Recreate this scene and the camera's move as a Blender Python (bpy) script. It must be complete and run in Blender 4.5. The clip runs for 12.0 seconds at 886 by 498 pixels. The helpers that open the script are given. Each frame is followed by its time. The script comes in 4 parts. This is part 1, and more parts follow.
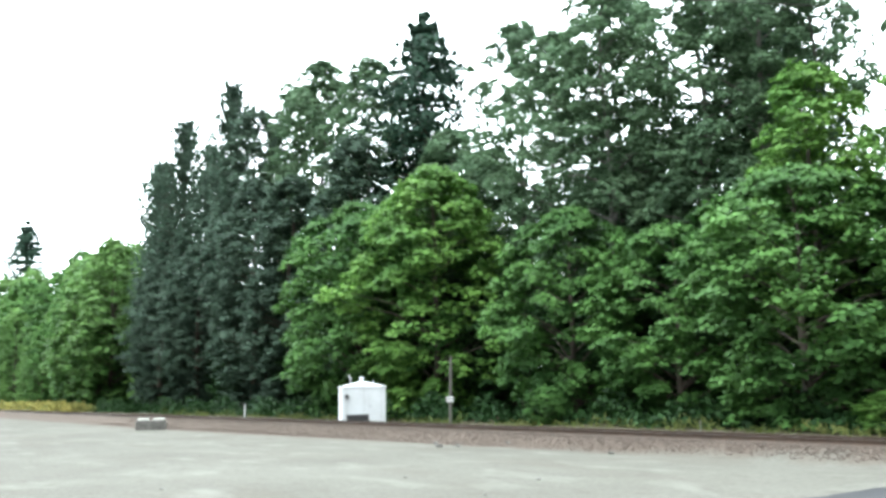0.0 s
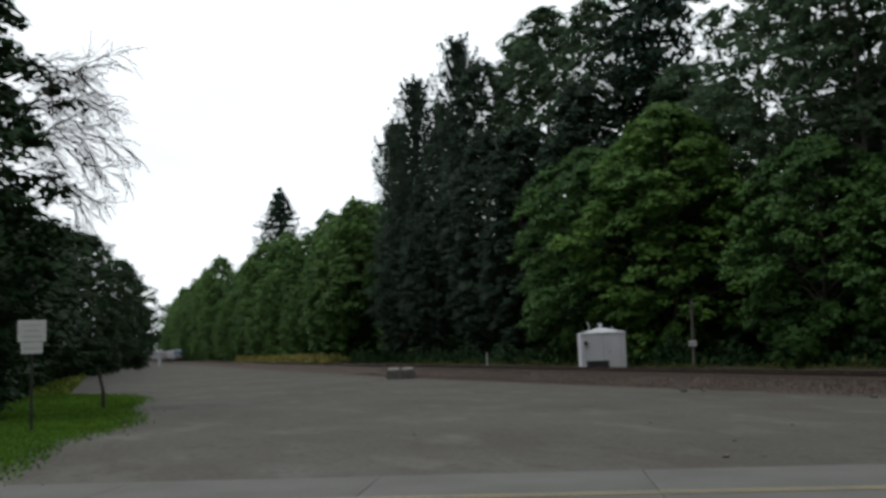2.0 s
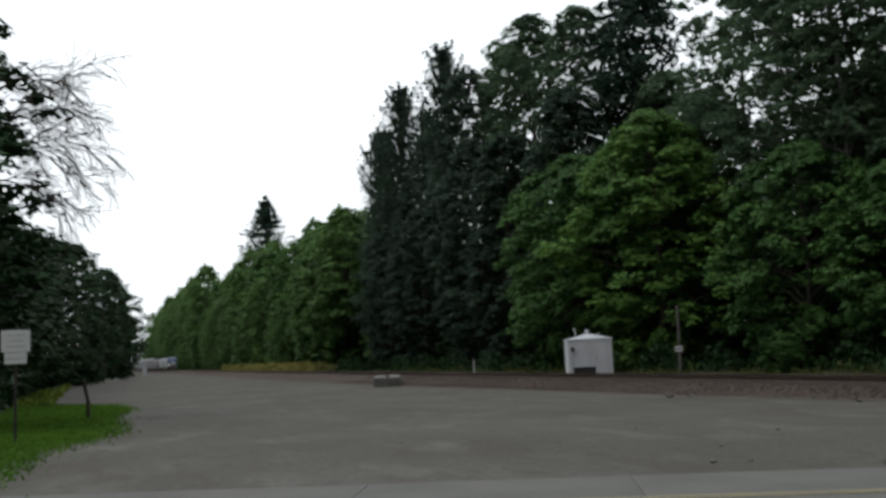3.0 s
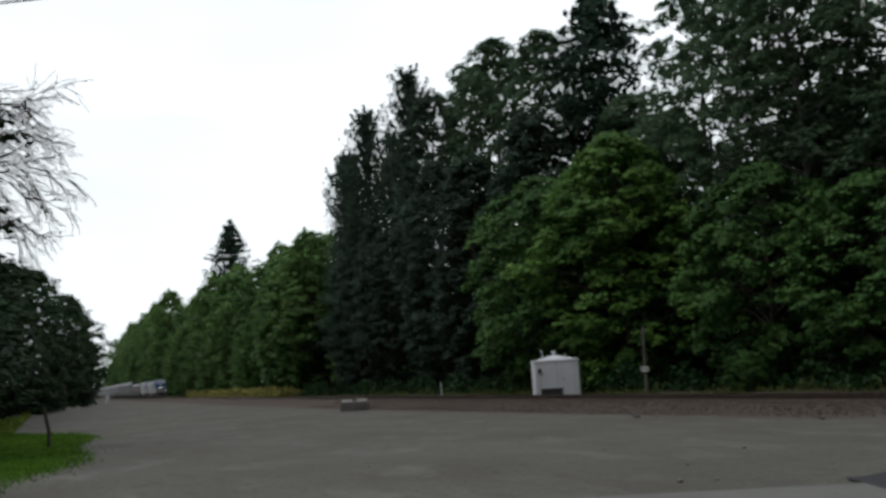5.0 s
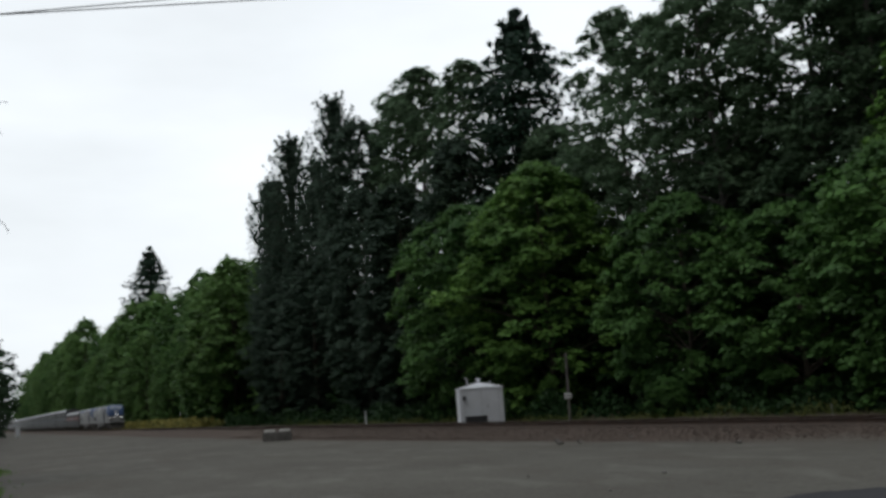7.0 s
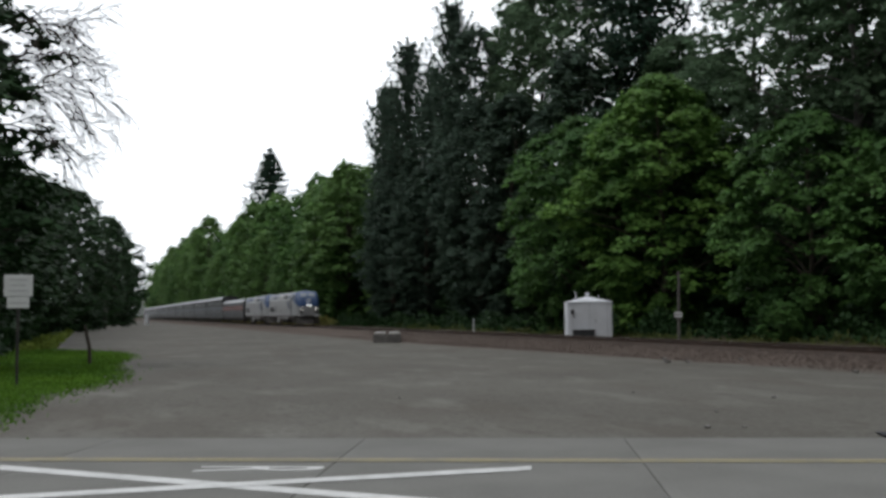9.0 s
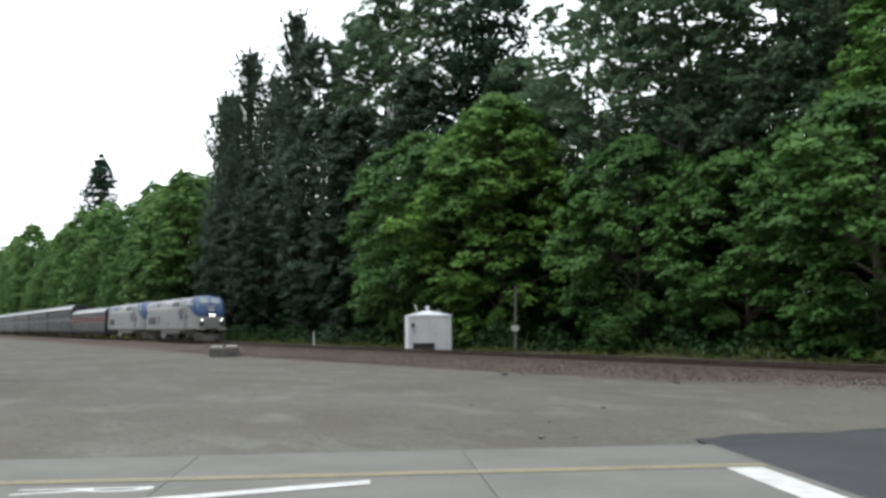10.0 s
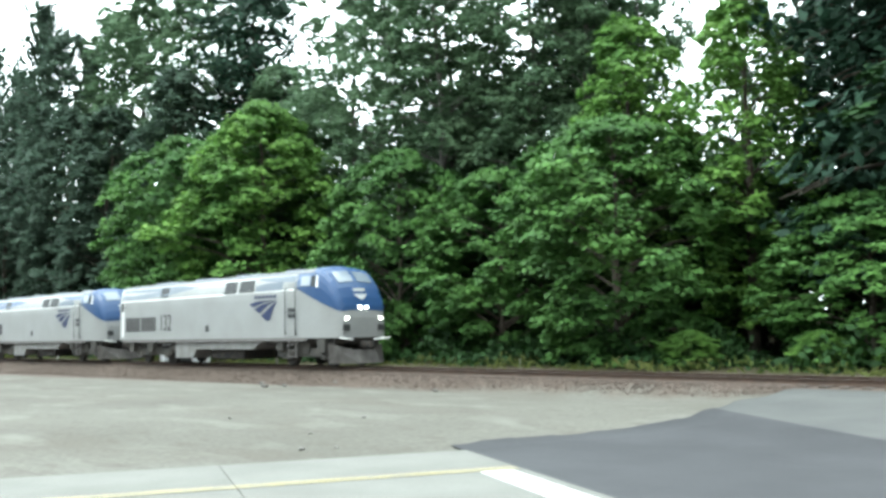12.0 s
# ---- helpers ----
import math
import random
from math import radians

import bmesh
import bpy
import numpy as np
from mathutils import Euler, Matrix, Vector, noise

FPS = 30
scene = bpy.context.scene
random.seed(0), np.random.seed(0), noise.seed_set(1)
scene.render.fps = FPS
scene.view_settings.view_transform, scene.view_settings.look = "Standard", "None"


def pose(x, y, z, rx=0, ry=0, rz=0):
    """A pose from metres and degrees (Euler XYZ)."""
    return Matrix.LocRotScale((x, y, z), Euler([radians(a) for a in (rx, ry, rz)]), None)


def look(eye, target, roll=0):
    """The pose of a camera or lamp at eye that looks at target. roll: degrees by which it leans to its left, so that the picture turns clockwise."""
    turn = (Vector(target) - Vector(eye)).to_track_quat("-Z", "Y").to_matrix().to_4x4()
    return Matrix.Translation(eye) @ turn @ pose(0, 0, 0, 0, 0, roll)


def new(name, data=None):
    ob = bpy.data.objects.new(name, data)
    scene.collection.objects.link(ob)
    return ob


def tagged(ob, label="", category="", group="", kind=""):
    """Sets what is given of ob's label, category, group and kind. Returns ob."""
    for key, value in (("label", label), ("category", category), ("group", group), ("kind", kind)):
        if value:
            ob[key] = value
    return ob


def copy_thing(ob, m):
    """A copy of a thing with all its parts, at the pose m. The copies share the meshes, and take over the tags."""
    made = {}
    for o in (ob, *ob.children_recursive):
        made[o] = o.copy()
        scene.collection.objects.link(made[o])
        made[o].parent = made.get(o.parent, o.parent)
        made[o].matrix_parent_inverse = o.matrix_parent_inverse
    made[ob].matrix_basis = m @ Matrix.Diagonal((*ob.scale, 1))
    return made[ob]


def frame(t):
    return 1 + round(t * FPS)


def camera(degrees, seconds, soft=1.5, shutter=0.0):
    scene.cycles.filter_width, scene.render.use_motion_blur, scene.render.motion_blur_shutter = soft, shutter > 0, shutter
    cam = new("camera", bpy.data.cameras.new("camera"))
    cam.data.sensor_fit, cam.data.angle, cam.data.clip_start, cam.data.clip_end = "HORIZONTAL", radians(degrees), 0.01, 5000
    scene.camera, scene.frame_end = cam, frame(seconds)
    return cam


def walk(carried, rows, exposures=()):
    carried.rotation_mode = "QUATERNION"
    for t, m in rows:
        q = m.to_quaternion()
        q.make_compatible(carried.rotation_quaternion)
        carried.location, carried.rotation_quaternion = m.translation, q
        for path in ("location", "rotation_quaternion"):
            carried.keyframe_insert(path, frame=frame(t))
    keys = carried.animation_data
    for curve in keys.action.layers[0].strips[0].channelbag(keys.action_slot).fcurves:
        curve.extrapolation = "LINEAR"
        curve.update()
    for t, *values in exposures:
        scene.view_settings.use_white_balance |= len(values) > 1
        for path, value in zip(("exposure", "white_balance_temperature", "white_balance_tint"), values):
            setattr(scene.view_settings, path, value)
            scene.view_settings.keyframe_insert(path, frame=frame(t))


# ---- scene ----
cam = camera(50.83, 12.0, soft=3.2)
EYE = 2.0
PATH = [
    (0, 98.84, 0.81, 55.63),
    (0.5, 100.61, 2.09, 56.93),
    (1, 101.97, 2.42, 60.09),
    (1.5, 99.02, 2.16, 65.06),
    (2, 96.02, 2.15, 70.13),
    (2.5, 96.32, 2.55, 69.58),
    (3, 96.43, 2.55, 69.33),
    (5, 97.72, 3.29, 67.33),
    (5.5, 98.14, 2.93, 67.09),
    (5.9, 98.93, 3.94, 66.46),
    (6, 100.26, 4.38, 68.03),
    (6.5, 99.49, 4.05, 62.75),
    (7, 99.13, 3.84, 62.75),
    (7.5, 98.35, 3.47, 64.98),
    (7.7, 97.38, 4.45, 70.42),
    (9.3, 92.77, 0.13, 68.05),
    (9.5, 93.39, 0.66, 65.22),
    (10, 94.59, 0.63, 59.61),
    (10.5, 93.50, -0.20, 60.75),
    (11, 95.83, 0.40, 57.41),
    (11.5, 94.66, 1.66, 52.89),
    (12, 95.04, 1.00, 45.13),
]
EXPOSURES = [
    (0, 0.95, 6250, -1), (0.5, 0.32, 6300, 1), (1, -0.58, 6500, 5), (1.5, -1.55, 6500, 7), (2, -1.85, 6500, 7), (3, -1.75, 6500, 7),
    (5, -1.9, 6500, 7), (6.5, -2.1, 6500, 7), (7.5, -1.95, 6500, 7), (9.3, -1.35, 6500, 9), (9.5, -1.2, 6500, 9),
    (10, -0.6, 6500, 6), (10.5, -0.3, 6500, 6), (11, -0.15, 6400, 3), (11.5, 0.3, 6300, 0), (12, 0.7, 6250, -4),
]
walk(cam, [(t, pose(0, 0, EYE, rx, ry, rz)) for t, rx, ry, rz in PATH], EXPOSURES)

# ---- light: a bright overcast afternoon ----
world = bpy.data.worlds.new("overcast")
scene.world = world
world.use_nodes = True
wn, wl = world.node_tree.nodes, world.node_tree.links
sky = wn.new("ShaderNodeTexSky")
sky.sky_type, sky.sun_disc, sky.sun_elevation, sky.sun_rotation = "NISHITA", False, radians(58), radians(163)
sky.air_density, sky.dust_density = 1.0, 3.0
grey = wn.new("ShaderNodeHueSaturation")
grey.inputs["Saturation"].default_value = 0.22
wl.new(sky.outputs[0], grey.inputs["Color"])
cloud_co = wn.new("ShaderNodeTexCoord")
cloud_map = wn.new("ShaderNodeMapping")
cloud_map.inputs["Scale"].default_value = (1.5, 1.5, 5.0)
wl.new(cloud_co.outputs["Generated"], cloud_map.inputs["Vector"])
cloud = wn.new("ShaderNodeTexNoise")
cloud.inputs["Scale"].default_value, cloud.inputs["Detail"].default_value = 1.6, 5
wl.new(cloud_map.outputs[0], cloud.inputs["Vector"])
cloud_ramp = wn.new("ShaderNodeMapRange")
cloud_ramp.inputs["From Min"].default_value, cloud_ramp.inputs["From Max"].default_value = 0.3, 0.7
cloud_ramp.inputs["To Min"].default_value, cloud_ramp.inputs["To Max"].default_value = 0.91, 1.09
wl.new(cloud.outputs["Fac"], cloud_ramp.inputs["Value"])
veil = wn.new("ShaderNodeMix")
veil.data_type = "RGBA"
veil.inputs["Factor"].default_value = 0.72
wl.new(grey.outputs[0], veil.inputs["A"])
veil.inputs["B"].default_value = (9.6, 10.0, 10.6, 1)
shade = wn.new("ShaderNodeVectorMath")
shade.operation = "SCALE"
wl.new(veil.outputs["Result"], shade.inputs[0])
wl.new(cloud_ramp.outputs[0], shade.inputs["Scale"])
# the cloud is thinner and brighter over the wood
toward = wn.new("ShaderNodeVectorMath")
toward.operation = "DOT_PRODUCT"
wl.new(cloud_co.outputs["Generated"], toward.inputs[0])
toward.inputs[1].default_value = Vector((-0.66, 0.46, 0.6)).normalized()
glow = wn.new("ShaderNodeMapRange")
glow.interpolation_type = "SMOOTHSTEP"
glow.inputs["From Min"].default_value, glow.inputs["From Max"].default_value = -0.5, 1.0
glow.inputs["To Min"].default_value, glow.inputs["To Max"].default_value = 0.4, 3.5
wl.new(toward.outputs["Value"], glow.inputs["Value"])
shine = wn.new("ShaderNodeVectorMath")
shine.operation = "SCALE"
wl.new(shade.outputs[0], shine.inputs[0])
wl.new(glow.outputs[0], shine.inputs["Scale"])
wl.new(shine.outputs[0], wn["Background"].inputs["Color"])
wn["Background"].inputs["Strength"].default_value = 0.145
sun = new("sun", bpy.data.lights.new("sun", "SUN"))
sun.data.energy, sun.data.angle, sun.data.color = 1.3, radians(14), (1, 0.97, 0.92)
sun.matrix_world = look((10, -32, 60), (0, 0, 0))


# ---- materials ----
def material(name, color, rough=0.8, metal=0.0, vary=0.25, scale=3.0, fine=40.0, bump=0.2, dist=0.02, spec=0.4, tint=None, island=False, emit=0.0):
    """A surface with two scales of variation: broad stains (tint) and fine grain."""
    m = bpy.data.materials.new(name)
    m.use_nodes = True
    n, l = m.node_tree.nodes, m.node_tree.links
    b = n["Principled BSDF"]
    co = n.new("ShaderNodeTexCoord")
    broad = n.new("ShaderNodeTexNoise")
    broad.inputs["Scale"].default_value, broad.inputs["Detail"].default_value = scale, 6
    l.new(co.outputs["Object"], broad.inputs["Vector"])
    grain = n.new("ShaderNodeTexNoise")
    grain.inputs["Scale"].default_value, grain.inputs["Detail"].default_value = fine, 4
    l.new(co.outputs["Object"], grain.inputs["Vector"])
    mix = n.new("ShaderNodeMix")
    mix.data_type = "RGBA"
    tint = tint or tuple(c * (1 - vary) for c in color)
    mix.inputs["A"].default_value, mix.inputs["B"].default_value = (*color, 1), (*tint, 1)
    ramp = n.new("ShaderNodeMapRange")
    ramp.inputs["From Min"].default_value, ramp.inputs["From Max"].default_value = 0.35, 0.68
    l.new(broad.outputs["Fac"], ramp.inputs["Value"])
    l.new(ramp.outputs[0], mix.inputs["Factor"])
    hsv = n.new("ShaderNodeHueSaturation")
    l.new(mix.outputs["Result"], hsv.inputs["Color"])
    val = n.new("ShaderNodeMapRange")
    val.inputs["From Min"].default_value, val.inputs["From Max"].default_value = 0.25, 0.75
    val.inputs["To Min"].default_value, val.inputs["To Max"].default_value = 1 - vary, 1 + vary
    l.new(grain.outputs["Fac"], val.inputs["Value"])
    if island:
        geo = n.new("ShaderNodeNewGeometry")
        mul = n.new("ShaderNodeMapRange")
        mul.inputs["To Min"].default_value, mul.inputs["To Max"].default_value = 0.68, 1.34
        l.new(geo.outputs["Random Per Island"], mul.inputs["Value"])
        both = n.new("ShaderNodeMath")
        both.operation = "MULTIPLY"
        l.new(val.outputs[0], both.inputs[0])
        l.new(mul.outputs[0], both.inputs[1])
        l.new(both.outputs[0], hsv.inputs["Value"])
    else:
        l.new(val.outputs[0], hsv.inputs["Value"])
    l.new(hsv.outputs[0], b.inputs["Base Color"])
    if bump:
        bp = n.new("ShaderNodeBump")
        bp.inputs["Strength"].default_value, bp.inputs["Distance"].default_value = bump, dist
        l.new(grain.outputs["Fac"], bp.inputs["Height"])
        l.new(bp.outputs[0], b.inputs["Normal"])
    b.inputs["Roughness"].default_value, b.inputs["Metallic"].default_value = rough, metal
    b.inputs["Specular IOR Level"].default_value = spec
    if emit:
        b.inputs["Emission Color"].default_value, b.inputs["Emission Strength"].default_value = (1, 0.97, 0.9, 1), emit
    return m


def foliage(name, color, tint, through_light=0.3, scale=0.35):
    """Leaves: diffuse with some light let through; each leaf and each bough varies."""
    m = material(name, color, 0.65, 0, 0.18, scale, 4.0, 0, spec=0.14, tint=tint, island=True)
    n, l = m.node_tree.nodes, m.node_tree.links
    b, out = n["Principled BSDF"], n["Material Output"]
    tr = n.new("ShaderNodeBsdfTranslucent")
    l.new(b.inputs["Base Color"].links[0].from_socket, tr.inputs["Color"])
    ms = n.new("ShaderNodeMixShader")
    ms.inputs[0].default_value = through_light
    l.new(b.outputs[0], ms.inputs[1])
    l.new(tr.outputs[0], ms.inputs[2])
    l.new(ms.outputs[0], out.inputs["Surface"])
    return m


LEAF_LIGHT = foliage("leaf_light_green", (0.15, 0.275, 0.06), (0.085, 0.18, 0.045), 0.32)
LEAF_GREEN = foliage("leaf_green", (0.088, 0.185, 0.045), (0.045, 0.105, 0.03), 0.22)
# grey-green leaves, made paler: the bright haze over the crowns is in the colour
LEAF_GREY = foliage("leaf_grey_green", (0.13, 0.2, 0.115), (0.085, 0.145, 0.082), 0.48)
# a darker copy of the leaf green, with the wood's shade put in
LEAF_SHADED = foliage("leaf_shaded_green", (0.025, 0.06, 0.018), (0.015, 0.04, 0.013), 0.12)
# far leaves are lighter than LEAF_GREEN: distance haze put into the colour
LEAF_FAR_HAZE = foliage("leaf_far_haze", (0.12, 0.22, 0.06), (0.075, 0.15, 0.045), scale=0.06)
NEEDLE = foliage("needle", (0.028, 0.062, 0.038), (0.02, 0.045, 0.03), 0.12)
# grey-green boughs, likewise lightened with haze in the base colour
NEEDLE_GREY = foliage("needle_grey", (0.075, 0.116, 0.082), (0.05, 0.084, 0.06), 0.38)
BARK = material("bark", (0.09, 0.075, 0.06), 0.95, vary=0.4, scale=1.5, fine=14, bump=0.6, dist=0.05)
BARK_GREY = material("bark_grey", (0.16, 0.15, 0.14), 0.95, vary=0.35, scale=1.5, fine=14, bump=0.5, dist=0.04)
GRASS = foliage("grass", (0.12, 0.24, 0.025), (0.075, 0.17, 0.02), 0.25, 0.5)
DRY = foliage("dry_grass", (0.42, 0.37, 0.12), (0.25, 0.26, 0.09), 0.2, 0.3)
CONCRETE = material("road_concrete", (0.172, 0.17, 0.158), 0.9, spec=0.15, vary=0.14, scale=0.6, fine=30, bump=0.25, dist=0.006, tint=(0.14, 0.138, 0.128))
ASPHALT = material("asphalt", (0.06, 0.06, 0.065), 0.9, spec=0.15, vary=0.25, scale=0.35, fine=45, bump=0.4, dist=0.008, tint=(0.044, 0.044, 0.048))
ASPHALT_OLD = material("worn_asphalt", (0.085, 0.085, 0.083), 0.9, vary=0.2, scale=0.7, fine=60, bump=0.4, dist=0.008, tint=(0.066, 0.066, 0.066))
BLOCK = material("block_concrete", (0.2, 0.19, 0.18), 0.95, vary=0.3, scale=2.5, fine=25, bump=0.4, dist=0.02, tint=(0.12, 0.115, 0.11))
# about three times as pale as the block's body
BLOCK_TOP = material("block_top", (0.62, 0.61, 0.58), 0.95, vary=0.2, scale=4, fine=25, bump=0.4, dist=0.02)
RUST = material("rail_rust", (0.085, 0.055, 0.042), 0.8, 0.2, 0.3, 3, 50, 0.3, 0.005, tint=(0.06, 0.042, 0.034))
RAIL_TOP = material("rail_steel", (0.45, 0.43, 0.41), 0.35, 0.9, 0.15, 2, 60, 0.05)
SLEEPER = material("sleeper_wood", (0.10, 0.08, 0.065), 0.95, vary=0.35, scale=3, fine=30, bump=0.5, tint=(0.06, 0.05, 0.045))
WHITE = material("white_paint", (0.78, 0.8, 0.85), 0.55, vary=0.06, scale=1.2, fine=18, bump=0.05, tint=(0.7, 0.72, 0.76))
PLATE = material("sign_white", (0.72, 0.73, 0.72), 0.5, vary=0.06, scale=4, fine=40, bump=0.0)
FAINT = material("faint_print", (0.5, 0.5, 0.5), 0.6, vary=0.1, bump=0)
INK = material("sign_ink", (0.05, 0.05, 0.055), 0.6, vary=0.1, bump=0)
MARK = material("road_white", (0.6, 0.6, 0.59), 0.8, vary=0.12, scale=3, fine=25, bump=0.15, dist=0.004, tint=(0.45, 0.45, 0.44))
YELLOW = material("road_yellow", (0.34, 0.29, 0.16), 0.85, vary=0.2, scale=3, fine=25, bump=0.1, tint=(0.26, 0.235, 0.17))
JOINT = material("joint_tar", (0.07, 0.065, 0.06), 0.9, vary=0.2, bump=0.2)
STEEL = material("galvanised", (0.32, 0.33, 0.34), 0.5, 0.7, 0.2, 6, 40, 0.1)
DARK = material("dark_steel", (0.035, 0.035, 0.038), 0.75, 0.2, 0.35, 5, 30, 0.2, tint=(0.07, 0.06, 0.052))
UNDER = material("dusty_underframe", (0.055, 0.054, 0.053), 0.85, 0.1, 0.35, 3, 25, 0.2, tint=(0.09, 0.083, 0.075))
SILVER = material("silver_paint", (0.355, 0.362, 0.368), 0.42, 0.25, 0.06, 0.6, 12, 0.03, spec=0.5, tint=(0.31, 0.312, 0.31))
PALE = material("white_band", (0.80, 0.81, 0.82), 0.42, 0.0, 0.05, 0.8, 12, 0.02)
BLUE = material("blue_paint", (0.028, 0.072, 0.185), 0.35, 0.0, 0.12, 1.0, 15, 0.02, spec=0.5)
NAVY = material("navy_paint", (0.022, 0.034, 0.1), 0.45, 0.0, 0.1, 1.0, 15, 0.02)
BAND_GREY = material("grey_band", (0.18, 0.21, 0.26), 0.45, 0.0, 0.1, 1.0, 15, 0.02)
GRILLE = material("grille", (0.06, 0.062, 0.066), 0.6, 0.3, 0.2, 8, 40, 0.1)
GLASS = material("dark_glass", (0.015, 0.017, 0.02), 0.3, 0.0, 0.05, 2, 20, 0, spec=0.3)
# the pale base colour holds part of the sky's reflection in the glass
SHIELD = material("windscreen_glass", (0.2, 0.235, 0.28), 0.15, 0.0, 0.05, 2, 20, 0, spec=0.8)
LAMP = material("headlight", (1, 1, 1), 0.3, bump=0, emit=9.0)
CAR_STEEL = material("stainless_car", (0.088, 0.092, 0.098), 0.5, 0.4, 0.12, 0.5, 10, 0.05, tint=(0.062, 0.064, 0.068))
TANK = material("tank_grey", (0.26, 0.26, 0.265), 0.6, 0.2, 0.2, 2, 20, 0.1, tint=(0.19, 0.185, 0.18))
PILOT = material("dusty_pilot", (0.20, 0.19, 0.185), 0.8, 0.1, 0.3, 3, 20, 0.1, tint=(0.13, 0.12, 0.115))
# on the coaches this pale tone paints the sky reflected along the roofline
ROOF_EDGE = material("roof_edge", (0.5, 0.51, 0.52), 0.5, 0.2, 0.1, 1, 12, 0.03)
CAR_ROOF = material("car_roof", (0.13, 0.137, 0.15), 0.45, 0.3, 0.12, 0.7, 10, 0.05)
RED = material("red_stripe", (0.22, 0.09, 0.085), 0.5, 0.0, 0.1, 1, 15, 0)


def ground_material():
    """Compacted gravel lot, brown ballast along the track, dark leaf litter under the trees."""
    m = material("gravel_lot", (0.132, 0.126, 0.112), 0.95, spec=0.1, vary=0.2, scale=0.16, fine=9.0, bump=0.5, dist=0.03, tint=(0.105, 0.099, 0.087))
    n, l = m.node_tree.nodes, m.node_tree.links
    b = n["Principled BSDF"]
    lot = b.inputs["Base Color"].links[0].from_socket
    co = n.new("ShaderNodeTexCoord")
    sep = n.new("ShaderNodeSeparateXYZ")
    l.new(co.outputs["Object"], sep.inputs[0])
    wob = n.new("ShaderNodeTexNoise")
    wob.inputs["Scale"].default_value, wob.inputs["Detail"].default_value = 0.7, 6
    l.new(co.outputs["Object"], wob.inputs["Vector"])
    stones = n.new("ShaderNodeTexVoronoi")
    stones.inputs["Scale"].default_value = 16.0
    l.new(co.outputs["Object"], stones.inputs["Vector"])
    speck = n.new("ShaderNodeTexVoronoi")
    speck.inputs["Scale"].default_value = 2.2
    l.new(co.outputs["Object"], speck.inputs["Vector"])

    # the ballast spreads wider the farther it runs from the crossing
    spread = n.new("ShaderNodeMapRange")
    spread.inputs["From Min"].default_value, spread.inputs["From Max"].default_value = -17.0, -60.0
    spread.inputs["To Min"].default_value, spread.inputs["To Max"].default_value = 0.0, 3.6
    l.new(sep.outputs["X"], spread.inputs["Value"])
    wide = n.new("ShaderNodeMath")
    wide.operation = "ADD"
    l.new(sep.outputs["Y"], wide.inputs[0])
    l.new(spread.outputs[0], wide.inputs[1])

    def band(lo, hi, amount, across):
        a = n.new("ShaderNodeMath")
        a.operation = "MULTIPLY_ADD"
        l.new(wob.outputs["Fac"], a.inputs[0])
        a.inputs[1].default_value = amount
        l.new(across, a.inputs[2])
        r = n.new("ShaderNodeMapRange")
        r.inputs["From Min"].default_value, r.inputs["From Max"].default_value = lo + amount * 0.5, hi + amount * 0.5
        l.new(a.outputs[0], r.inputs["Value"])
        return r.outputs[0]

    def over(fac, under, color):
        x = n.new("ShaderNodeMix")
        x.data_type = "RGBA"
        l.new(fac, x.inputs["Factor"])
        l.new(under, x.inputs["A"])
        if isinstance(color, tuple):
            x.inputs["B"].default_value = (*color, 1)
        else:
            l.new(color, x.inputs["B"])
        return x.outputs["Result"]

    dots = n.new("ShaderNodeMapRange")
    dots.inputs["From Min"].default_value, dots.inputs["From Max"].default_value = 0.07, 0.03
    dots.inputs["To Min"].default_value, dots.inputs["To Max"].default_value = 0.0, 0.6
    l.new(speck.outputs["Distance"], dots.inputs["Value"])
    lot = over(dots.outputs[0], lot, (0.10, 0.09, 0.08))
    # worn lanes and damp patches, drawn out along the lot
    stretch = n.new("ShaderNodeMapping")
    stretch.inputs["Rotation"].default_value = (0, 0, radians(-25))
    stretch.inputs["Scale"].default_value = (0.16, 0.34, 1)
    l.new(co.outputs["Object"], stretch.inputs["Vector"])
    for size, lo, hi, color in ((1.0, 0.5, 0.75, (0.092, 0.08, 0.067)), (2.3, 0.54, 0.72, (0.185, 0.18, 0.163)), (7.0, 0.56, 0.7, (0.09, 0.082, 0.07))):
        patch = n.new("ShaderNodeTexNoise")
        patch.inputs["Scale"].default_value, patch.inputs["Detail"].default_value = size, 7
        l.new(stretch.outputs[0], patch.inputs["Vector"])
        rng_node = n.new("ShaderNodeMapRange")
        rng_node.inputs["From Min"].default_value, rng_node.inputs["From Max"].default_value = lo, hi
        rng_node.inputs["To Max"].default_value = 0.6
        l.new(patch.outputs["Fac"], rng_node.inputs["Value"])
        lot = over(rng_node.outputs[0], lot, color)
    shade_mix = n.new("ShaderNodeMix")
    shade_mix.data_type = "RGBA"
    l.new(stones.outputs["Color"], shade_mix.inputs["Factor"])
    shade_mix.inputs["A"].default_value, shade_mix.inputs["B"].default_value = (0.07, 0.053, 0.044, 1), (0.13, 0.103, 0.088, 1)
    c = over(band(22.2, 23.1, 1.6, wide.outputs[0]), lot, shade_mix.outputs["Result"])
    c = over(band(28.3, 29.6, 1.5, sep.outputs["Y"]), c, (0.055, 0.05, 0.03))
    l.new(c, b.inputs["Base Color"])
    return m


GROUND = ground_material()


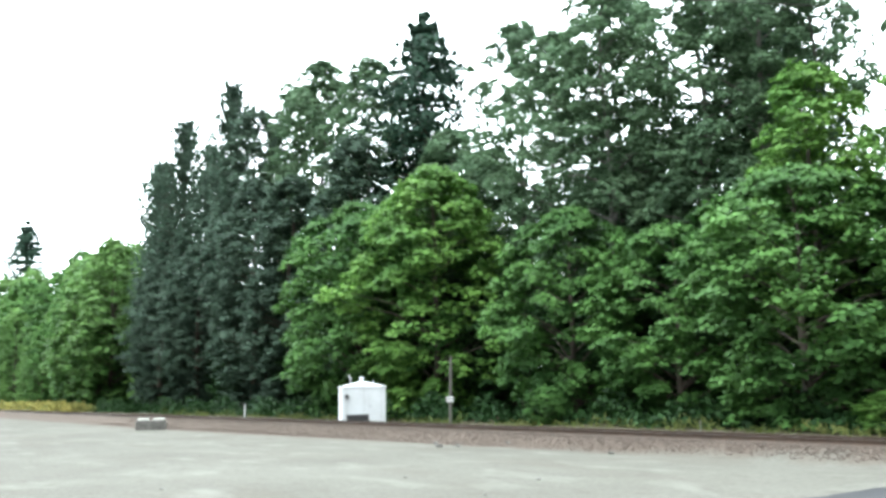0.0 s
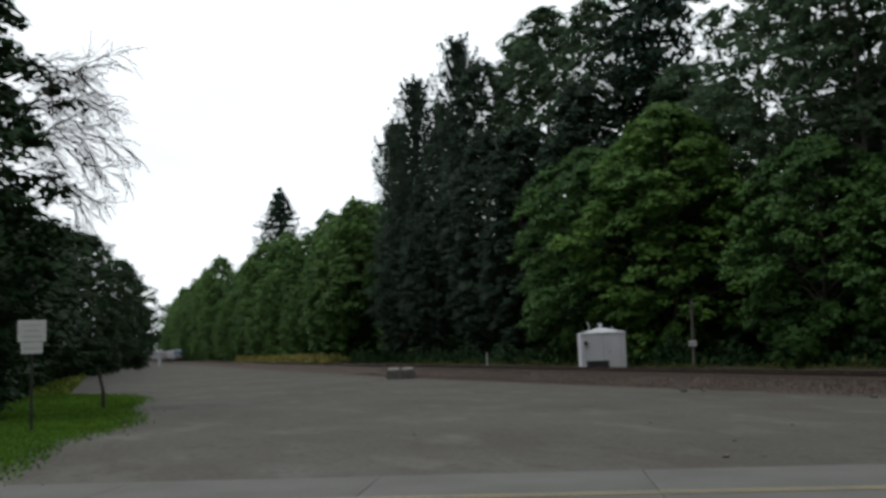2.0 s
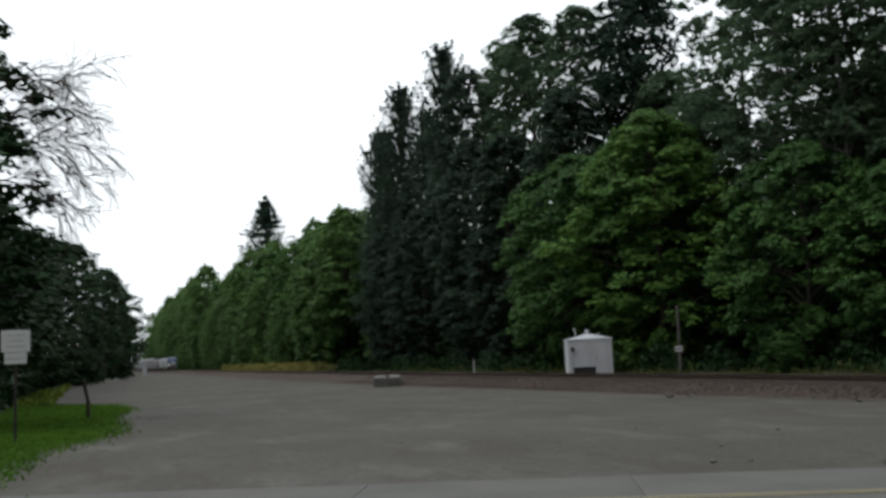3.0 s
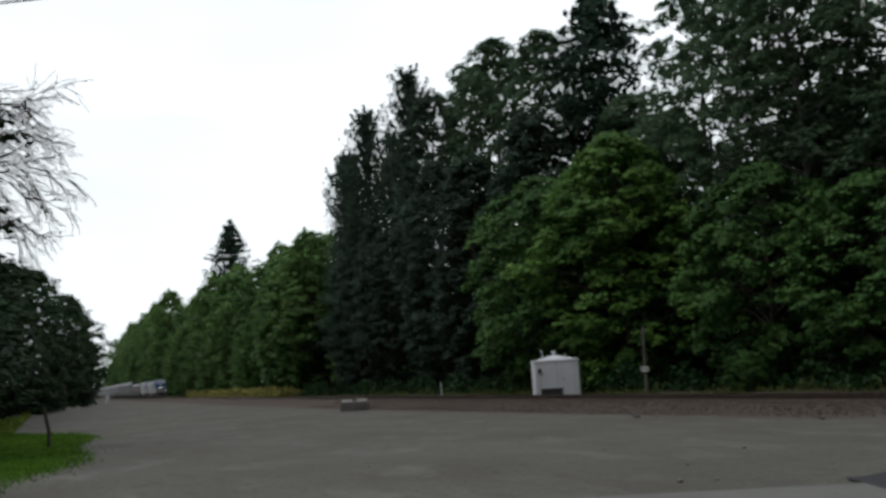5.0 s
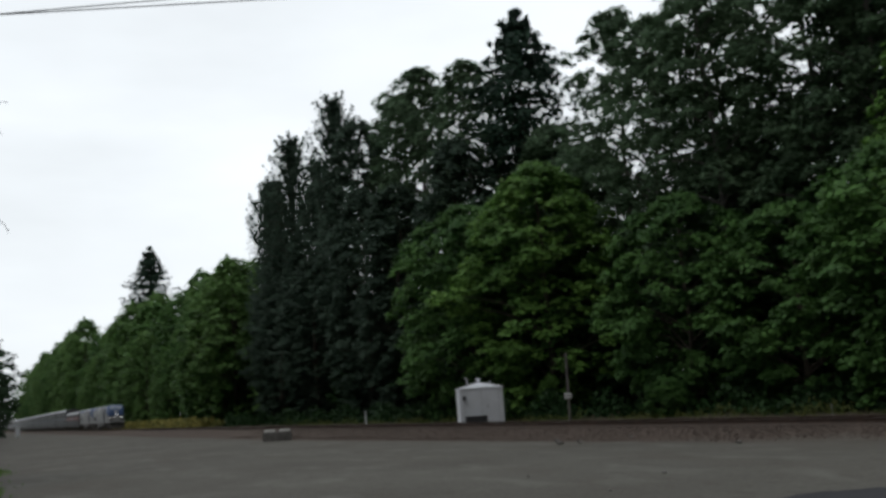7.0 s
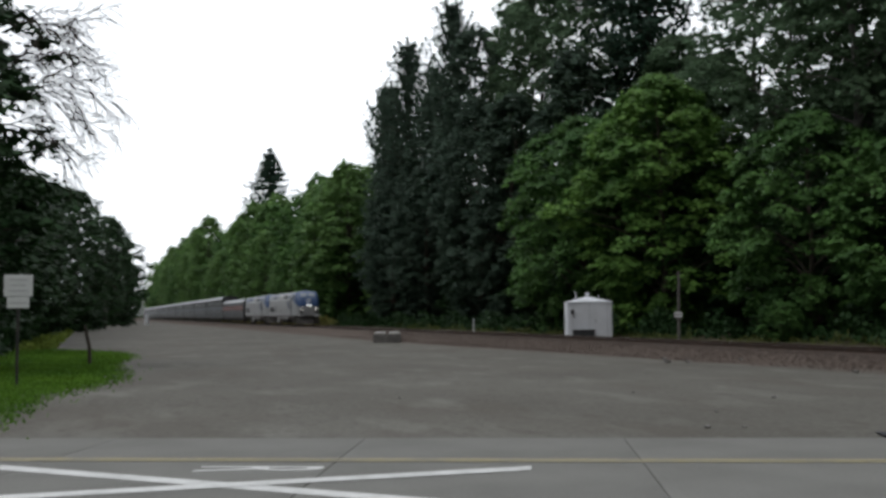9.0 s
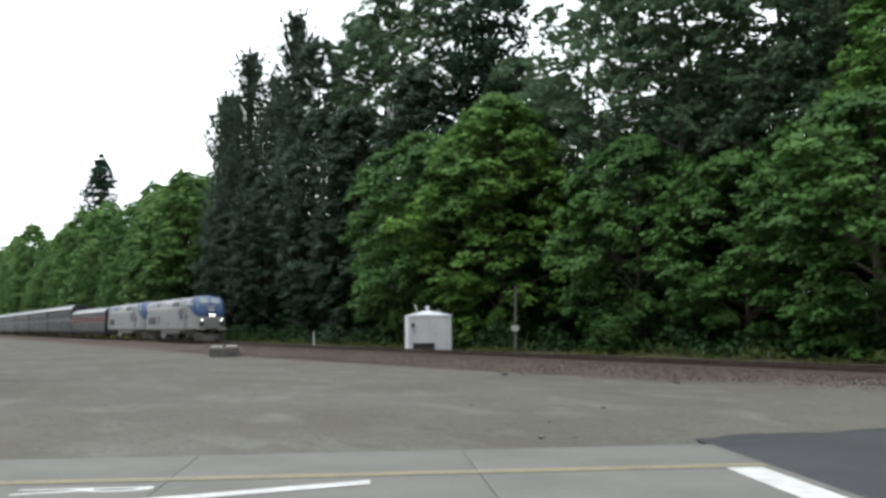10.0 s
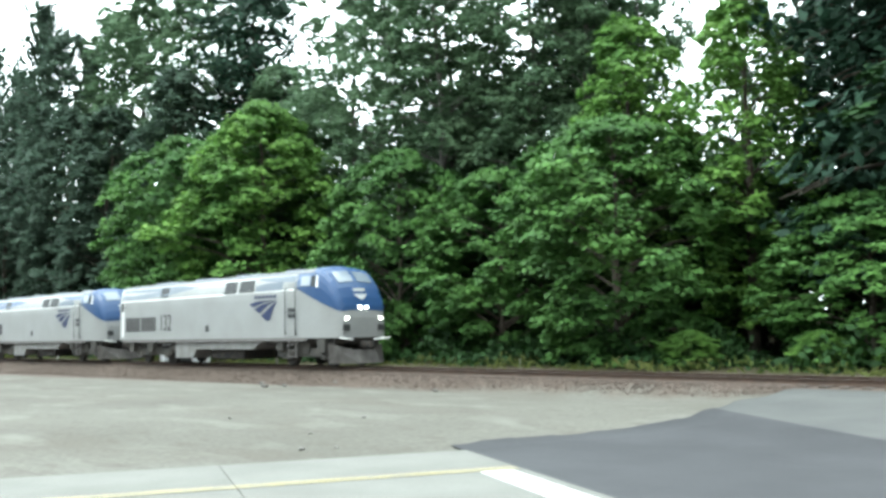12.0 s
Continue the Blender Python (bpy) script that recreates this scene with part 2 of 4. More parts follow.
# ---- builders ----
def part(name, bm, mat, parent=None, label="", smooth=False):
    """One mesh object from a bmesh, under its thing."""
    me = bpy.data.meshes.new(name)
    bm.to_mesh(me)
    bm.free()
    for mt in mat if isinstance(mat, (list, tuple)) else [mat]:
        me.materials.append(mt)
    if smooth:
        for p in me.polygons:
            p.use_smooth = True
    ob = new(name, me)
    ob.parent = parent
    if label:
        ob["label"] = label
    return ob


def share(name, source, parent, m):
    """Another part on the same mesh."""
    ob = new(name, source.data)
    ob.parent = parent
    ob.matrix_basis = m
    return ob


def quads(name, centers, normals, sizes, mat, parent=None, aspect=0.72, rng=np.random):
    """One mesh of many small kite-shaped leaves."""
    n = len(centers)
    normals = normals / np.linalg.norm(normals, axis=1, keepdims=True)
    r = rng.normal(size=(n, 3))
    t = np.cross(normals, r)
    t /= np.linalg.norm(t, axis=1, keepdims=True) + 1e-9
    b = np.cross(normals, t)
    s = sizes[:, None]
    v = np.empty((n, 4, 3))
    v[:, 0] = centers - t * s * 0.5
    v[:, 1] = centers + b * s * 0.5 * aspect - normals * s * 0.1
    v[:, 2] = centers + t * s * 0.5
    v[:, 3] = centers - b * s * 0.5 * aspect - normals * s * 0.1
    me = bpy.data.meshes.new(name)
    me.vertices.add(n * 4)
    me.vertices.foreach_set("co", v.reshape(-1).astype(np.float32))
    me.loops.add(n * 4)
    me.loops.foreach_set("vertex_index", np.arange(n * 4, dtype=np.int32))
    me.polygons.add(n)
    me.polygons.foreach_set("loop_start", np.arange(0, n * 4, 4, dtype=np.int32))
    me.update(calc_edges=True)
    me.materials.append(mat)
    ob = new(name, me)
    ob.parent = parent
    return ob


def box(bm, lo, hi, bevel=0.0):
    """A box between two corners, its edges rounded."""
    c = [(a + b) / 2 for a, b in zip(lo, hi)]
    s = [b - a for a, b in zip(lo, hi)]
    made = bmesh.ops.create_cube(bm, size=1, matrix=Matrix.Translation(c) @ Matrix.Diagonal((*s, 1)))
    if bevel:
        edges = list({e for v in made["verts"] for e in v.link_edges})
        bmesh.ops.bevel(bm, geom=edges, offset=bevel, segments=2, affect="EDGES", profile=0.5)
    return bm


def tube(bm, a, b, r0, r1=None, sides=8):
    """A tapered rod from a to b."""
    a, b = Vector(a), Vector(b)
    d = b - a
    m = Matrix.Translation((a + b) / 2) @ d.to_track_quat("Z", "Y").to_matrix().to_4x4()
    bmesh.ops.create_cone(bm, cap_ends=True, segments=sides, radius1=r0, radius2=r0 if r1 is None else r1, depth=d.length, matrix=m)
    return bm


def smooth_step(x):
    x = min(1.0, max(0.0, x))
    return x * x * (3 - 2 * x)


# the road runs along U; V is the way across it, away from the eye
UX, UY = 0.433, 0.901
TRACK_Y, RAIL_Z = 24.7, 0.61


def road_point(u, v):
    return UX * u - UY * v, UY * u + UX * v


def ground_z(x, y):
    u, v = UX * x + UY * y, -UY * x + UX * y
    z = -0.2 + 0.2 * max(smooth_step((v - 16.8) / 7), smooth_step((y - 21.2) / 2.2))
    z += 0.42 * smooth_step((y - 21.9) / 1.5) + 2.2 * smooth_step((y - 31) / 40)
    ramp = -0.2 + 0.5 * smooth_step((y - 15.5) / 7.6)
    on_road = 1 - smooth_step((v - 18.5) / 4.5)
    return z + (max(z, ramp) - z) * on_road if u > 4 and y < 30 else z


# ---- ground ----
def build_ground():
    xs = [-3000, -1800, -1000, -700] + list(np.arange(-560, -120, 20)) + list(np.arange(-120, -40, 4)) + list(np.arange(-40, 20, 0.8)) + [24, 40, 80, 200, 600, 1500, 3000]
    ys = [-3000, -1200, -400, -120, -60, -30, -15, -8, -4] + list(np.arange(-2, 20, 0.8)) + list(np.arange(20, 32, 0.35)) + [33, 36, 40, 50, 65, 90, 200, 600, 1500, 3000]
    bm = bmesh.new()
    def under_asphalt(x, y):
        u, v = UX * x + UY * y, -UY * x + UX * y
        return 0.09 if 6.5 < u < 18.5 and 5.5 < v < asphalt_edge(u) - 0.5 and y < 22.6 else 0.0

    grid = [[bm.verts.new((x, y, ground_z(x, y) - under_asphalt(x, y) + (noise.noise(Vector((x * 0.35, y * 0.35, 0))) * 0.05 if -UY * x + UX * y > 17.2 and abs(x) < 150 else 0))) for x in xs] for y in ys]
    for j in range(len(ys) - 1):
        for i in range(len(xs) - 1):
            bm.faces.new((grid[j][i], grid[j][i + 1], grid[j + 1][i + 1], grid[j + 1][i]))
    g = part("ground", bm, GROUND, smooth=True)
    tagged(g, "grey-brown gravel lot with ballast and dark woodland soil", "ground", kind="structure")


def sheet(name, us, v_of, zoff, mat, label, category):
    """A strip that lies on the ground, between v_of(u)[0] and v_of(u)[1]."""
    bm = bmesh.new()
    rows = []
    for u in us:
        v0, v1 = v_of(u)
        row = []
        for k in range(13):
            x, y = road_point(u, v0 + (v1 - v0) * k / 12)
            row.append(bm.verts.new((x, y, ground_z(x, y) + zoff)))
        rows.append(row)
    for a, b in zip(rows, rows[1:]):
        for k in range(12):
            bm.faces.new((a[k], a[k + 1], b[k + 1], b[k]))
    # an edge that goes down into the ground
    rim = [r[-1] for r in rows]
    low = [bm.verts.new(v.co - Vector((0, 0, 0.12))) for v in rim]
    for k in range(len(rim) - 1):
        bm.faces.new((rim[k], low[k], low[k + 1], rim[k + 1]))
    bmesh.ops.recalc_face_normals(bm, faces=bm.faces)
    ob = part(name, bm, mat, smooth=True)
    return tagged(ob, label, category, kind="structure")


def asphalt_edge(u):
    pts = [(5.9, 17.0), (7.0, 17.6), (9.3, 17.7), (12.1, 18.1), (14.4, 19.2), (16.5, 19.9), (24, 20.2)]
    for (a, va), (b, vb) in zip(pts, pts[1:]):
        if u <= b:
            return va + (vb - va) * (u - a) / (b - a) + 0.22 * noise.noise(Vector((u * 1.3, 0, 3))) + 0.1 * noise.noise(Vector((u * 4.1, 0, 8)))
    return 20.4


build_ground()


def crossing_edge(u):
    """The asphalt ends at its ragged edge, or where it meets the rail."""
    v = asphalt_edge(u)
    return 5.0, min(v, (24.0 - 0.85 - UY * u) / UX if UY * u + UX * v > 23.1 else 99)


sheet("pavement_asphalt", np.arange(6.06, 13.2, 0.2), crossing_edge, 0.02, ASPHALT, "dark grey asphalt approach to the railway crossing", "asphalt")
sheet("pavement_worn", np.arange(13.06, 19.2, 0.2), crossing_edge, 0.015, ASPHALT_OLD, "dusty pale grey worn asphalt beside the rails", "asphalt")


# ---- track ----
def build_track():
    bed = new("railway_track")
    tagged(bed, "straight railway track with rusty rails on brown ballast", "railway track", kind="structure")
    profile = [(-0.07, 0.0), (0.07, 0.0), (0.07, 0.02), (0.012, 0.04), (0.012, 0.12), (0.037, 0.135), (0.037, 0.165), (-0.037, 0.165), (-0.037, 0.135), (-0.012, 0.12), (-0.012, 0.04), (-0.07, 0.02)]
    for side in (-0.7535, 0.7535):
        bm = bmesh.new()
        ends = []
        for x in (-700, 300):
            ends.append([bm.verts.new((x, TRACK_Y + side + py, RAIL_Z - 0.165 + pz)) for py, pz in profile])
        for k in range(12):
            f = bm.faces.new((ends[0][k], ends[0][(k + 1) % 12], ends[1][(k + 1) % 12], ends[1][k]))
            f.material_index = 1 if k == 6 else 0
        bmesh.ops.recalc_face_normals(bm, faces=bm.faces)
        part("rail", bm, [RUST, RAIL_TOP], bed, "rusty steel rail with a bright running surface")
    bm = box(bmesh.new(), (-0.115, -1.3, -0.09), (0.115, 1.3, 0.09), 0.015)
    first = part("sleeper", bm, SLEEPER, bed)
    first.matrix_basis = pose(-4, TRACK_Y, RAIL_Z - 0.255)
    x = -4.55
    rnd = random.Random(5)
    while x > -140:
        share("sleeper", first, bed, pose(x, TRACK_Y + rnd.uniform(-0.04, 0.04), RAIL_Z - 0.255 + rnd.uniform(-0.01, 0.01), 0, 0, rnd.uniform(-1, 1)))
        x -= 0.55
    # ballast stones on the shoulder
    rng = np.random.RandomState(4)
    n = 30000
    xs = -4 - 75 * rng.rand(n) ** 1.3
    foot = 22.4 - 2.6 * np.clip((-xs - 17) / 43, 0, 1)
    ys = np.where(rng.rand(n) < 0.75, foot + (23.9 - foot) * rng.rand(n) ** 0.6, 24.1 + 3 * rng.rand(n))
    bm_v, bm_f = [], []
    ico = [(0, 0, 1), (0.9, 0, 0.1), (0, 0.8, 0), (-0.9, 0.1, 0.1), (0, -0.85, 0), (0, 0, -0.7)]
    tri = [(0, 1, 2), (0, 2, 3), (0, 3, 4), (0, 4, 1), (5, 2, 1), (5, 3, 2), (5, 4, 3), (5, 1, 4)]
    for x, y in zip(xs, ys):
        if -UY * x + UX * y < 19.8:
            continue
        s, a = rng.uniform(0.02, 0.042), rng.rand() * 6.3
        z = ground_z(x, y) + 0.02
        k = len(bm_v)
        for p in ico:
            q = (p[0] * math.cos(a) - p[1] * math.sin(a), p[0] * math.sin(a) + p[1] * math.cos(a), p[2] * 0.8)
            bm_v.append((x + q[0] * s * rng.uniform(0.8, 1.3), y + q[1] * s, z + q[2] * s))
        bm_f += [tuple(k + i for i in t) for t in tri]
    me = bpy.data.meshes.new("ballast_stones")
    me.from_pydata(bm_v, [], bm_f)
    me.materials.append(BALLAST)
    tagged(new("ballast_stones", me), "loose brown ballast stones along the track", "stones", kind="stuff")


MEADOW = foliage("meadow", (0.2, 0.26, 0.045), (0.12, 0.18, 0.03), 0.2, 0.3)
WEED = foliage("weed", (0.14, 0.15, 0.05), (0.08, 0.12, 0.03), 0.2, 0.3)
BALLAST = material("ballast_stone", (0.108, 0.083, 0.07), 0.95, vary=0.15, scale=4, fine=30, bump=0.2, island=True, tint=(0.08, 0.062, 0.052))
build_track()


# ---- trees ----
def trunk_mesh(rnd, height, radius, limbs, bark, parent, lean=0.02, flat=0.35):
    """A tapered, slightly bent trunk with limbs to the given places."""
    bm = bmesh.new()
    pts = [Vector((0, 0, -0.3))]
    steps = 7
    for k in range(1, steps + 1):
        f = k / steps
        pts.append(Vector((rnd.uniform(-1, 1) * lean * height * f, rnd.uniform(-1, 1) * lean * height * f, height * f)))
    for k in range(steps):
        tube(bm, pts[k], pts[k + 1], radius * (1 - 0.88 * k / steps), radius * (1 - 0.88 * (k + 1) / steps), 8)
    for tip in limbs:
        zt = max(0.8, tip.z - flat * math.hypot(tip.x, tip.y))
        f = min(0.97, zt / height)
        k = min(steps - 1, int(f * steps))
        base = pts[k].lerp(pts[k + 1], f * steps - k)
        mid = base.lerp(tip, 0.55) + Vector((0, 0, 0.35))
        r = max(0.03, radius * (1 - 0.88 * f) * 0.42)
        tube(bm, base, mid, r, r * 0.6, 5)
        tube(bm, mid, tip, r * 0.6, r * 0.2, 5)
    return part("trunk", bm, bark, parent)


def broadleaf(name, label, height, radius, low, lobes, leaves, size, mat, seed, bark=BARK, peak=0.4, bough=1.0, inner=0.3, power=0.5, flat=0.5):
    """A broadleaf tree: trunk, limbs, and a crown of layered boughs set with single leaves. low: height at which the crown begins; bough: a bough's half width."""
    rng, rnd = np.random.RandomState(seed), random.Random(seed)
    tree = new(name)
    tagged(tree, label, "tree")
    C, N, S, tips = [], [], [], []
    for k in range(lobes):
        h = (k + rng.rand()) / lobes
        env = math.sin(math.pi * (0.5 * h / peak if h < peak else 0.5 + 0.5 * (h - peak) / (1 - peak))) ** power
        env = max(env, 0.55 if h < peak else 0.12)
        ang = k * 2.39996 + rng.uniform(-0.6, 0.6)
        swell = 0.86 + 0.3 * noise.noise(Vector((math.cos(ang) * 1.3, math.sin(ang) * 1.3, h * 3 + seed)))
        rad = radius * env * swell * math.sqrt(rng.uniform(inner, 1.0))
        lr = bough * rng.uniform(0.6, 1.35) * (0.7 if h > 0.85 else 1)
        c = np.array([rad * math.cos(ang), rad * math.sin(ang), low + (height - low - lr * 0.4) * h])
        tips.append(Vector(c))
        out = np.array([math.cos(ang), math.sin(ang), 0.0])
        groups = max(2, leaves // 8)
        d = rng.normal(size=(groups, 3)) + out * 0.5 + np.array([0, 0, 0.25])
        d /= np.linalg.norm(d, axis=1, keepdims=True)
        rr = lr * (0.35 + 0.75 * rng.rand(groups) ** 0.6)
        head = c + d * rr[:, None] * np.array([1, 1, flat])
        # the bough hangs outward
        head[:, 2] -= 0.35 * lr * np.clip((head - c) @ out / lr, 0, 1)
        # leaves sit in drooping rosettes round each twig's end
        spin = np.tile(np.arange(8) * 2.4, groups) + np.repeat(rng.rand(groups) * 6.3, 8)
        reach = size * rng.uniform(0.25, 1.05, groups * 8)
        ring = np.stack([np.cos(spin), np.sin(spin), -0.45 * np.ones(len(spin))], 1)
        p = np.repeat(head, 8, axis=0) + ring * reach[:, None] + rng.normal(size=(groups * 8, 3)) * size * 0.22
        C.append(p)
        N.append(np.repeat(d * 0.2 + out * 0.2, 8, axis=0) + ring * np.array([0.5, 0.5, 0]) + np.array([0, 0, 0.95]) + rng.normal(size=p.shape) * 0.2)
        S.append(size * rng.uniform(0.65, 1.3, len(p)))
    trunk_mesh(rnd, height * 0.9, 0.11 + height * 0.011, tips[:: max(1, lobes // 36)], bark, tree)
    quads("crown", np.concatenate(C), np.concatenate(N), np.concatenate(S), mat, tree, rng=rng)
    return tree


def conifer(name, label, height, radius, low, mat, seed, rise=-0.25, whorl=0.55, arms=8, dense=12, size=0.55, taper=0.85, full=1.0):
    """A conifer: a straight trunk and whorls of boughs, each hung with flat sprays."""
    rng, rnd = np.random.RandomState(seed), random.Random(seed)
    tree = new(name)
    tagged(tree, label, "tree")
    C, N, S, tips = [], [], [], []
    z = low
    while z < height - 0.3:
        h = (z - low) / (height - low)
        for a in range(arms):
            ang = a * 6.283 / arms + rng.uniform(-0.5, 0.5) + z
            ln = radius * min(1.0, max(0.04, (1 - h) * full)) ** taper * rng.uniform(0.55, 1.15)
            if rng.rand() < 0.1:
                continue
            f = rng.rand(dense) ** 0.7
            droop = rise * ln * f + (0.25 * ln * f ** 2 if rise < 0 else 0)
            side = rng.normal(size=dense) * (0.16 if rise < 1.5 else 0.09) * ln * (0.4 + 0.6 * f)
            x = np.cos(ang) * ln * f - np.sin(ang) * side
            y = np.sin(ang) * ln * f + np.cos(ang) * side
            C.append(np.stack([x, y, z + droop + rng.normal(size=dense) * 0.12], 1))
            N.append(np.stack([np.cos(ang) * 0.5 + rng.normal(size=dense) * 0.5, np.sin(ang) * 0.5 + rng.normal(size=dense) * 0.5, np.full(dense, 0.6)], 1))
            S.append(size * rng.uniform(0.6, 1.3, dense))
            if rng.rand() < 0.35:
                tips.append(Vector((math.cos(ang) * ln * 0.9, math.sin(ang) * ln * 0.9, z + rise * ln * 0.8)))
        z += whorl * rng.uniform(0.7, 1.3)
    trunk_mesh(rnd, height, 0.12 + height * 0.009, tips, BARK, tree, 0.004, -0.3 if rise < 0 else 0.5)
    quads("crown", np.concatenate(C), np.concatenate(N), np.concatenate(S), mat, tree, aspect=0.45, rng=rng)
    return tree


def put(tree, x, y, turn=0, s=1.0, tall=1.0):
    tree.matrix_basis = pose(x, y, ground_z(x, y) - 0.05, 0, 0, turn) @ Matrix.Diagonal((s, s, s * tall, 1))
    return tree


def again(tree, x, y, turn=0, s=1.0, tall=1.0):
    sc = tree.scale.copy()
    m = pose(x, y, ground_z(x, y) - 0.05, 0, 0, turn) @ Matrix.Diagonal((s / sc.x, s / sc.y, s * tall / sc.z, 1))
    return copy_thing(tree, m)


# the front row, from the crossing away along the track
bright_maple = put(broadleaf("maple_tree", "light green bigleaf maple hanging to the ground", 17.2, 6.6, 0.5, 170, 152, 0.35, LEAF_LIGHT, 11, bough=1.35, peak=0.35, inner=0.4, flat=0.3), -51.8, 35, 90)
green_maple = put(broadleaf("maple_tree", "dense green bigleaf maple beside the railway", 11.0, 6.0, 0.4, 150, 152, 0.31, LEAF_GREEN, 12, bough=1.15, peak=0.4, inner=0.4, flat=0.3), -23.0, 33.5)
again(green_maple, -61.5, 34.5, 120, 1.2, 1.25)
again(green_maple, -57, 37, 20, 1.15, 1.35)
again(green_maple, -38.5, 35, 200, 0.85, 1.3)
again(green_maple, -31.5, 35.6, 300, 0.8, 1.15)
again(green_maple, -13, 35, 250, 0.75, 0.8)
again(bright_maple, -18.3, 31.2, 0, 0.2, 0.45)
again(green_maple, -36, 30.8, 50, 0.2, 0.9)
again(bright_maple, -13.4, 31.4, 70, 0.17, 0.5)
again(bright_maple, -10.6, 31.8, 160, 0.2, 0.42)
tall_alder = put(broadleaf("alder_tree", "tall airy alder with grey-green leaves and bare stems", 27.5, 5.4, 4, 170, 120, 0.36, LEAF_GREY, 21, BARK_GREY, bough=1.25, inner=0.05, peak=0.6, flat=0.4), -40, 40)
again(tall_alder, -52.0, 43, 260, 0.92, 1.16)
again(tall_alder, -28.0, 43.5, 60, 0.62, 1.7)
again(tall_alder, -22.2, 44, 330, 0.55, 1.7)
again(tall_alder, -33.5, 41, 90, 0.95, 1.0)
again(tall_alder, -46.5, 41, 200, 0.85, 1.12)
again(tall_alder, -43, 44, 30, 0.95, 1.1)
again(tall_alder, -29.8, 41, 150, 0.85, 1.2)
lime = put(broadleaf("maple_tree", "tall yellow-green maple above the lower trees", 16.8, 3.3, 1.5, 110, 110, 0.32, LEAF_LIGHT, 23, bough=1.0, peak=0.5), -25.0, 38)
again(lime, -18.6, 37, 130, 0.95, 1.0)
dark_fir = put(conifer("fir_tree", "tall dark fir behind the maples", 36.6, 6.0, 4, NEEDLE, 31, full=3.6, taper=0.8, arms=9, dense=36, whorl=0.8, size=0.8), -69.6, 46, 0)
again(dark_fir, -12.4, 38.2, 40, 0.9, 0.95)
again(dark_fir, -8, 42, 140, 1.0, 0.95)
again(dark_fir, -13, 44, 250, 1.0, 0.95)
again(dark_fir, -36, 50, 100, 0.9, 0.95)
again(dark_fir, -17, 50, 210, 0.9, 0.9)
spire = put(conifer("cottonwood_tree", "dark grey-green tree with upright feathered boughs", 35.0, 3.6, 1.0, NEEDLE_GREY, 32, rise=1.9, whorl=0.62, arms=8, dense=30, size=0.6, taper=0.5, full=3.0), -112, 38)
again(spire, -98.0, 38.5, 70, 0.95, 1.08)
again(spire, -124, 38.5, 190, 0.9, 1.02)
again(spire, -118, 37.5, 310, 0.9, 0.98)
again(spire, -108, 40, 130, 0.9, 0.98)
dark_broad = put(broadleaf("cottonwood_tree", "dense dark grey-green cottonwood in the wood", 29, 5.6, 0.5, 190, 80, 0.5, NEEDLE_GREY, 26, bough=1.3, peak=0.4), -105, 39.5)
again(dark_broad, -117, 37.5, 70, 0.85, 0.92)
again(dark_broad, -92, 39, 150, 1.0, 1.13)
again(dark_broad, -86, 36.5, 230, 0.85, 0.95)
again(dark_broad, -79, 37, 320, 0.85, 0.9)
again(dark_broad, -99, 35.5, 20, 0.8, 0.8)
again(dark_broad, -110, 35, 110, 0.75, 0.72)
again(dark_broad, -72, 40, 200, 0.95, 0.9)
tall_poplar = put(broadleaf("poplar_tree", "tall dark-leaved poplar in the wood", 36, 5.8, 2, 250, 80, 0.5, LEAF_GREY, 24, BARK_GREY, bough=1.6, peak=0.5), -83.5, 42.5)
again(tall_poplar, -76, 44, 140, 0.9, 1.05)
again(tall_poplar, -90.5, 43, 250, 1.0, 0.97)
again(tall_poplar, -64, 45, 60, 0.85, 0.78)
again(tall_poplar, -56, 43, 10, 0.8, 0.7)

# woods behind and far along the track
# these two far trees carry the haze in their leaf colour
far_tree = put(broadleaf("woodland_tree", "broadleaf tree in the far wood, haze put into its pale green", 25, 6.5, 0.3, 120, 48, 0.75, LEAF_FAR_HAZE, 41, bough=1.7, peak=0.4), -141, 41)
far_tree_b = put(broadleaf("woodland_tree", "broadleaf tree in the far wood, haze put into its pale green", 24, 6.0, 0.3, 110, 48, 0.75, LEAF_FAR_HAZE, 42, bough=1.7, peak=0.45), -131, 35)
mid_tree = put(broadleaf("woodland_tree", "green tree deep in the wood, shade put into its dark leaves", 20, 6.0, 0.3, 130, 56, 0.6, LEAF_SHADED, 43, bough=1.5), -72, 52)
far_dark = put(broadleaf("woodland_tree", "darker green tree in the far wood", 23, 5.6, 0.3, 110, 48, 0.75, LEAF_GREEN, 44, bough=1.6, peak=0.55), -150, 36)
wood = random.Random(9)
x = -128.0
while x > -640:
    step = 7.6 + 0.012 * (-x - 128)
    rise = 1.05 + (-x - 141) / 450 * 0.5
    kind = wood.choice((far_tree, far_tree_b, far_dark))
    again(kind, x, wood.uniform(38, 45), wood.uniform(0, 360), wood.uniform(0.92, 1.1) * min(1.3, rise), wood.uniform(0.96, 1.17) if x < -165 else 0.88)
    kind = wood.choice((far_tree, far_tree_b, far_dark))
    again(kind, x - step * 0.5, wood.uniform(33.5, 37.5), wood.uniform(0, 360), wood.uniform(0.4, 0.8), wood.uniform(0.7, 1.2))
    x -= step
again(dark_fir, -254, 45.5, 0, 1.2, 1.06)
again(dark_fir, -330, 47, 90, 0.9, 1.0)
again(mid_tree, -8, 36, 40, 0.9, 0.8)
for k in range(9):
    again(mid_tree, 2 - 3.4 * k + wood.uniform(-1, 1), wood.uniform(42.5, 46), wood.uniform(0, 360), wood.uniform(0.55, 0.68), wood.uniform(0.5, 0.62))
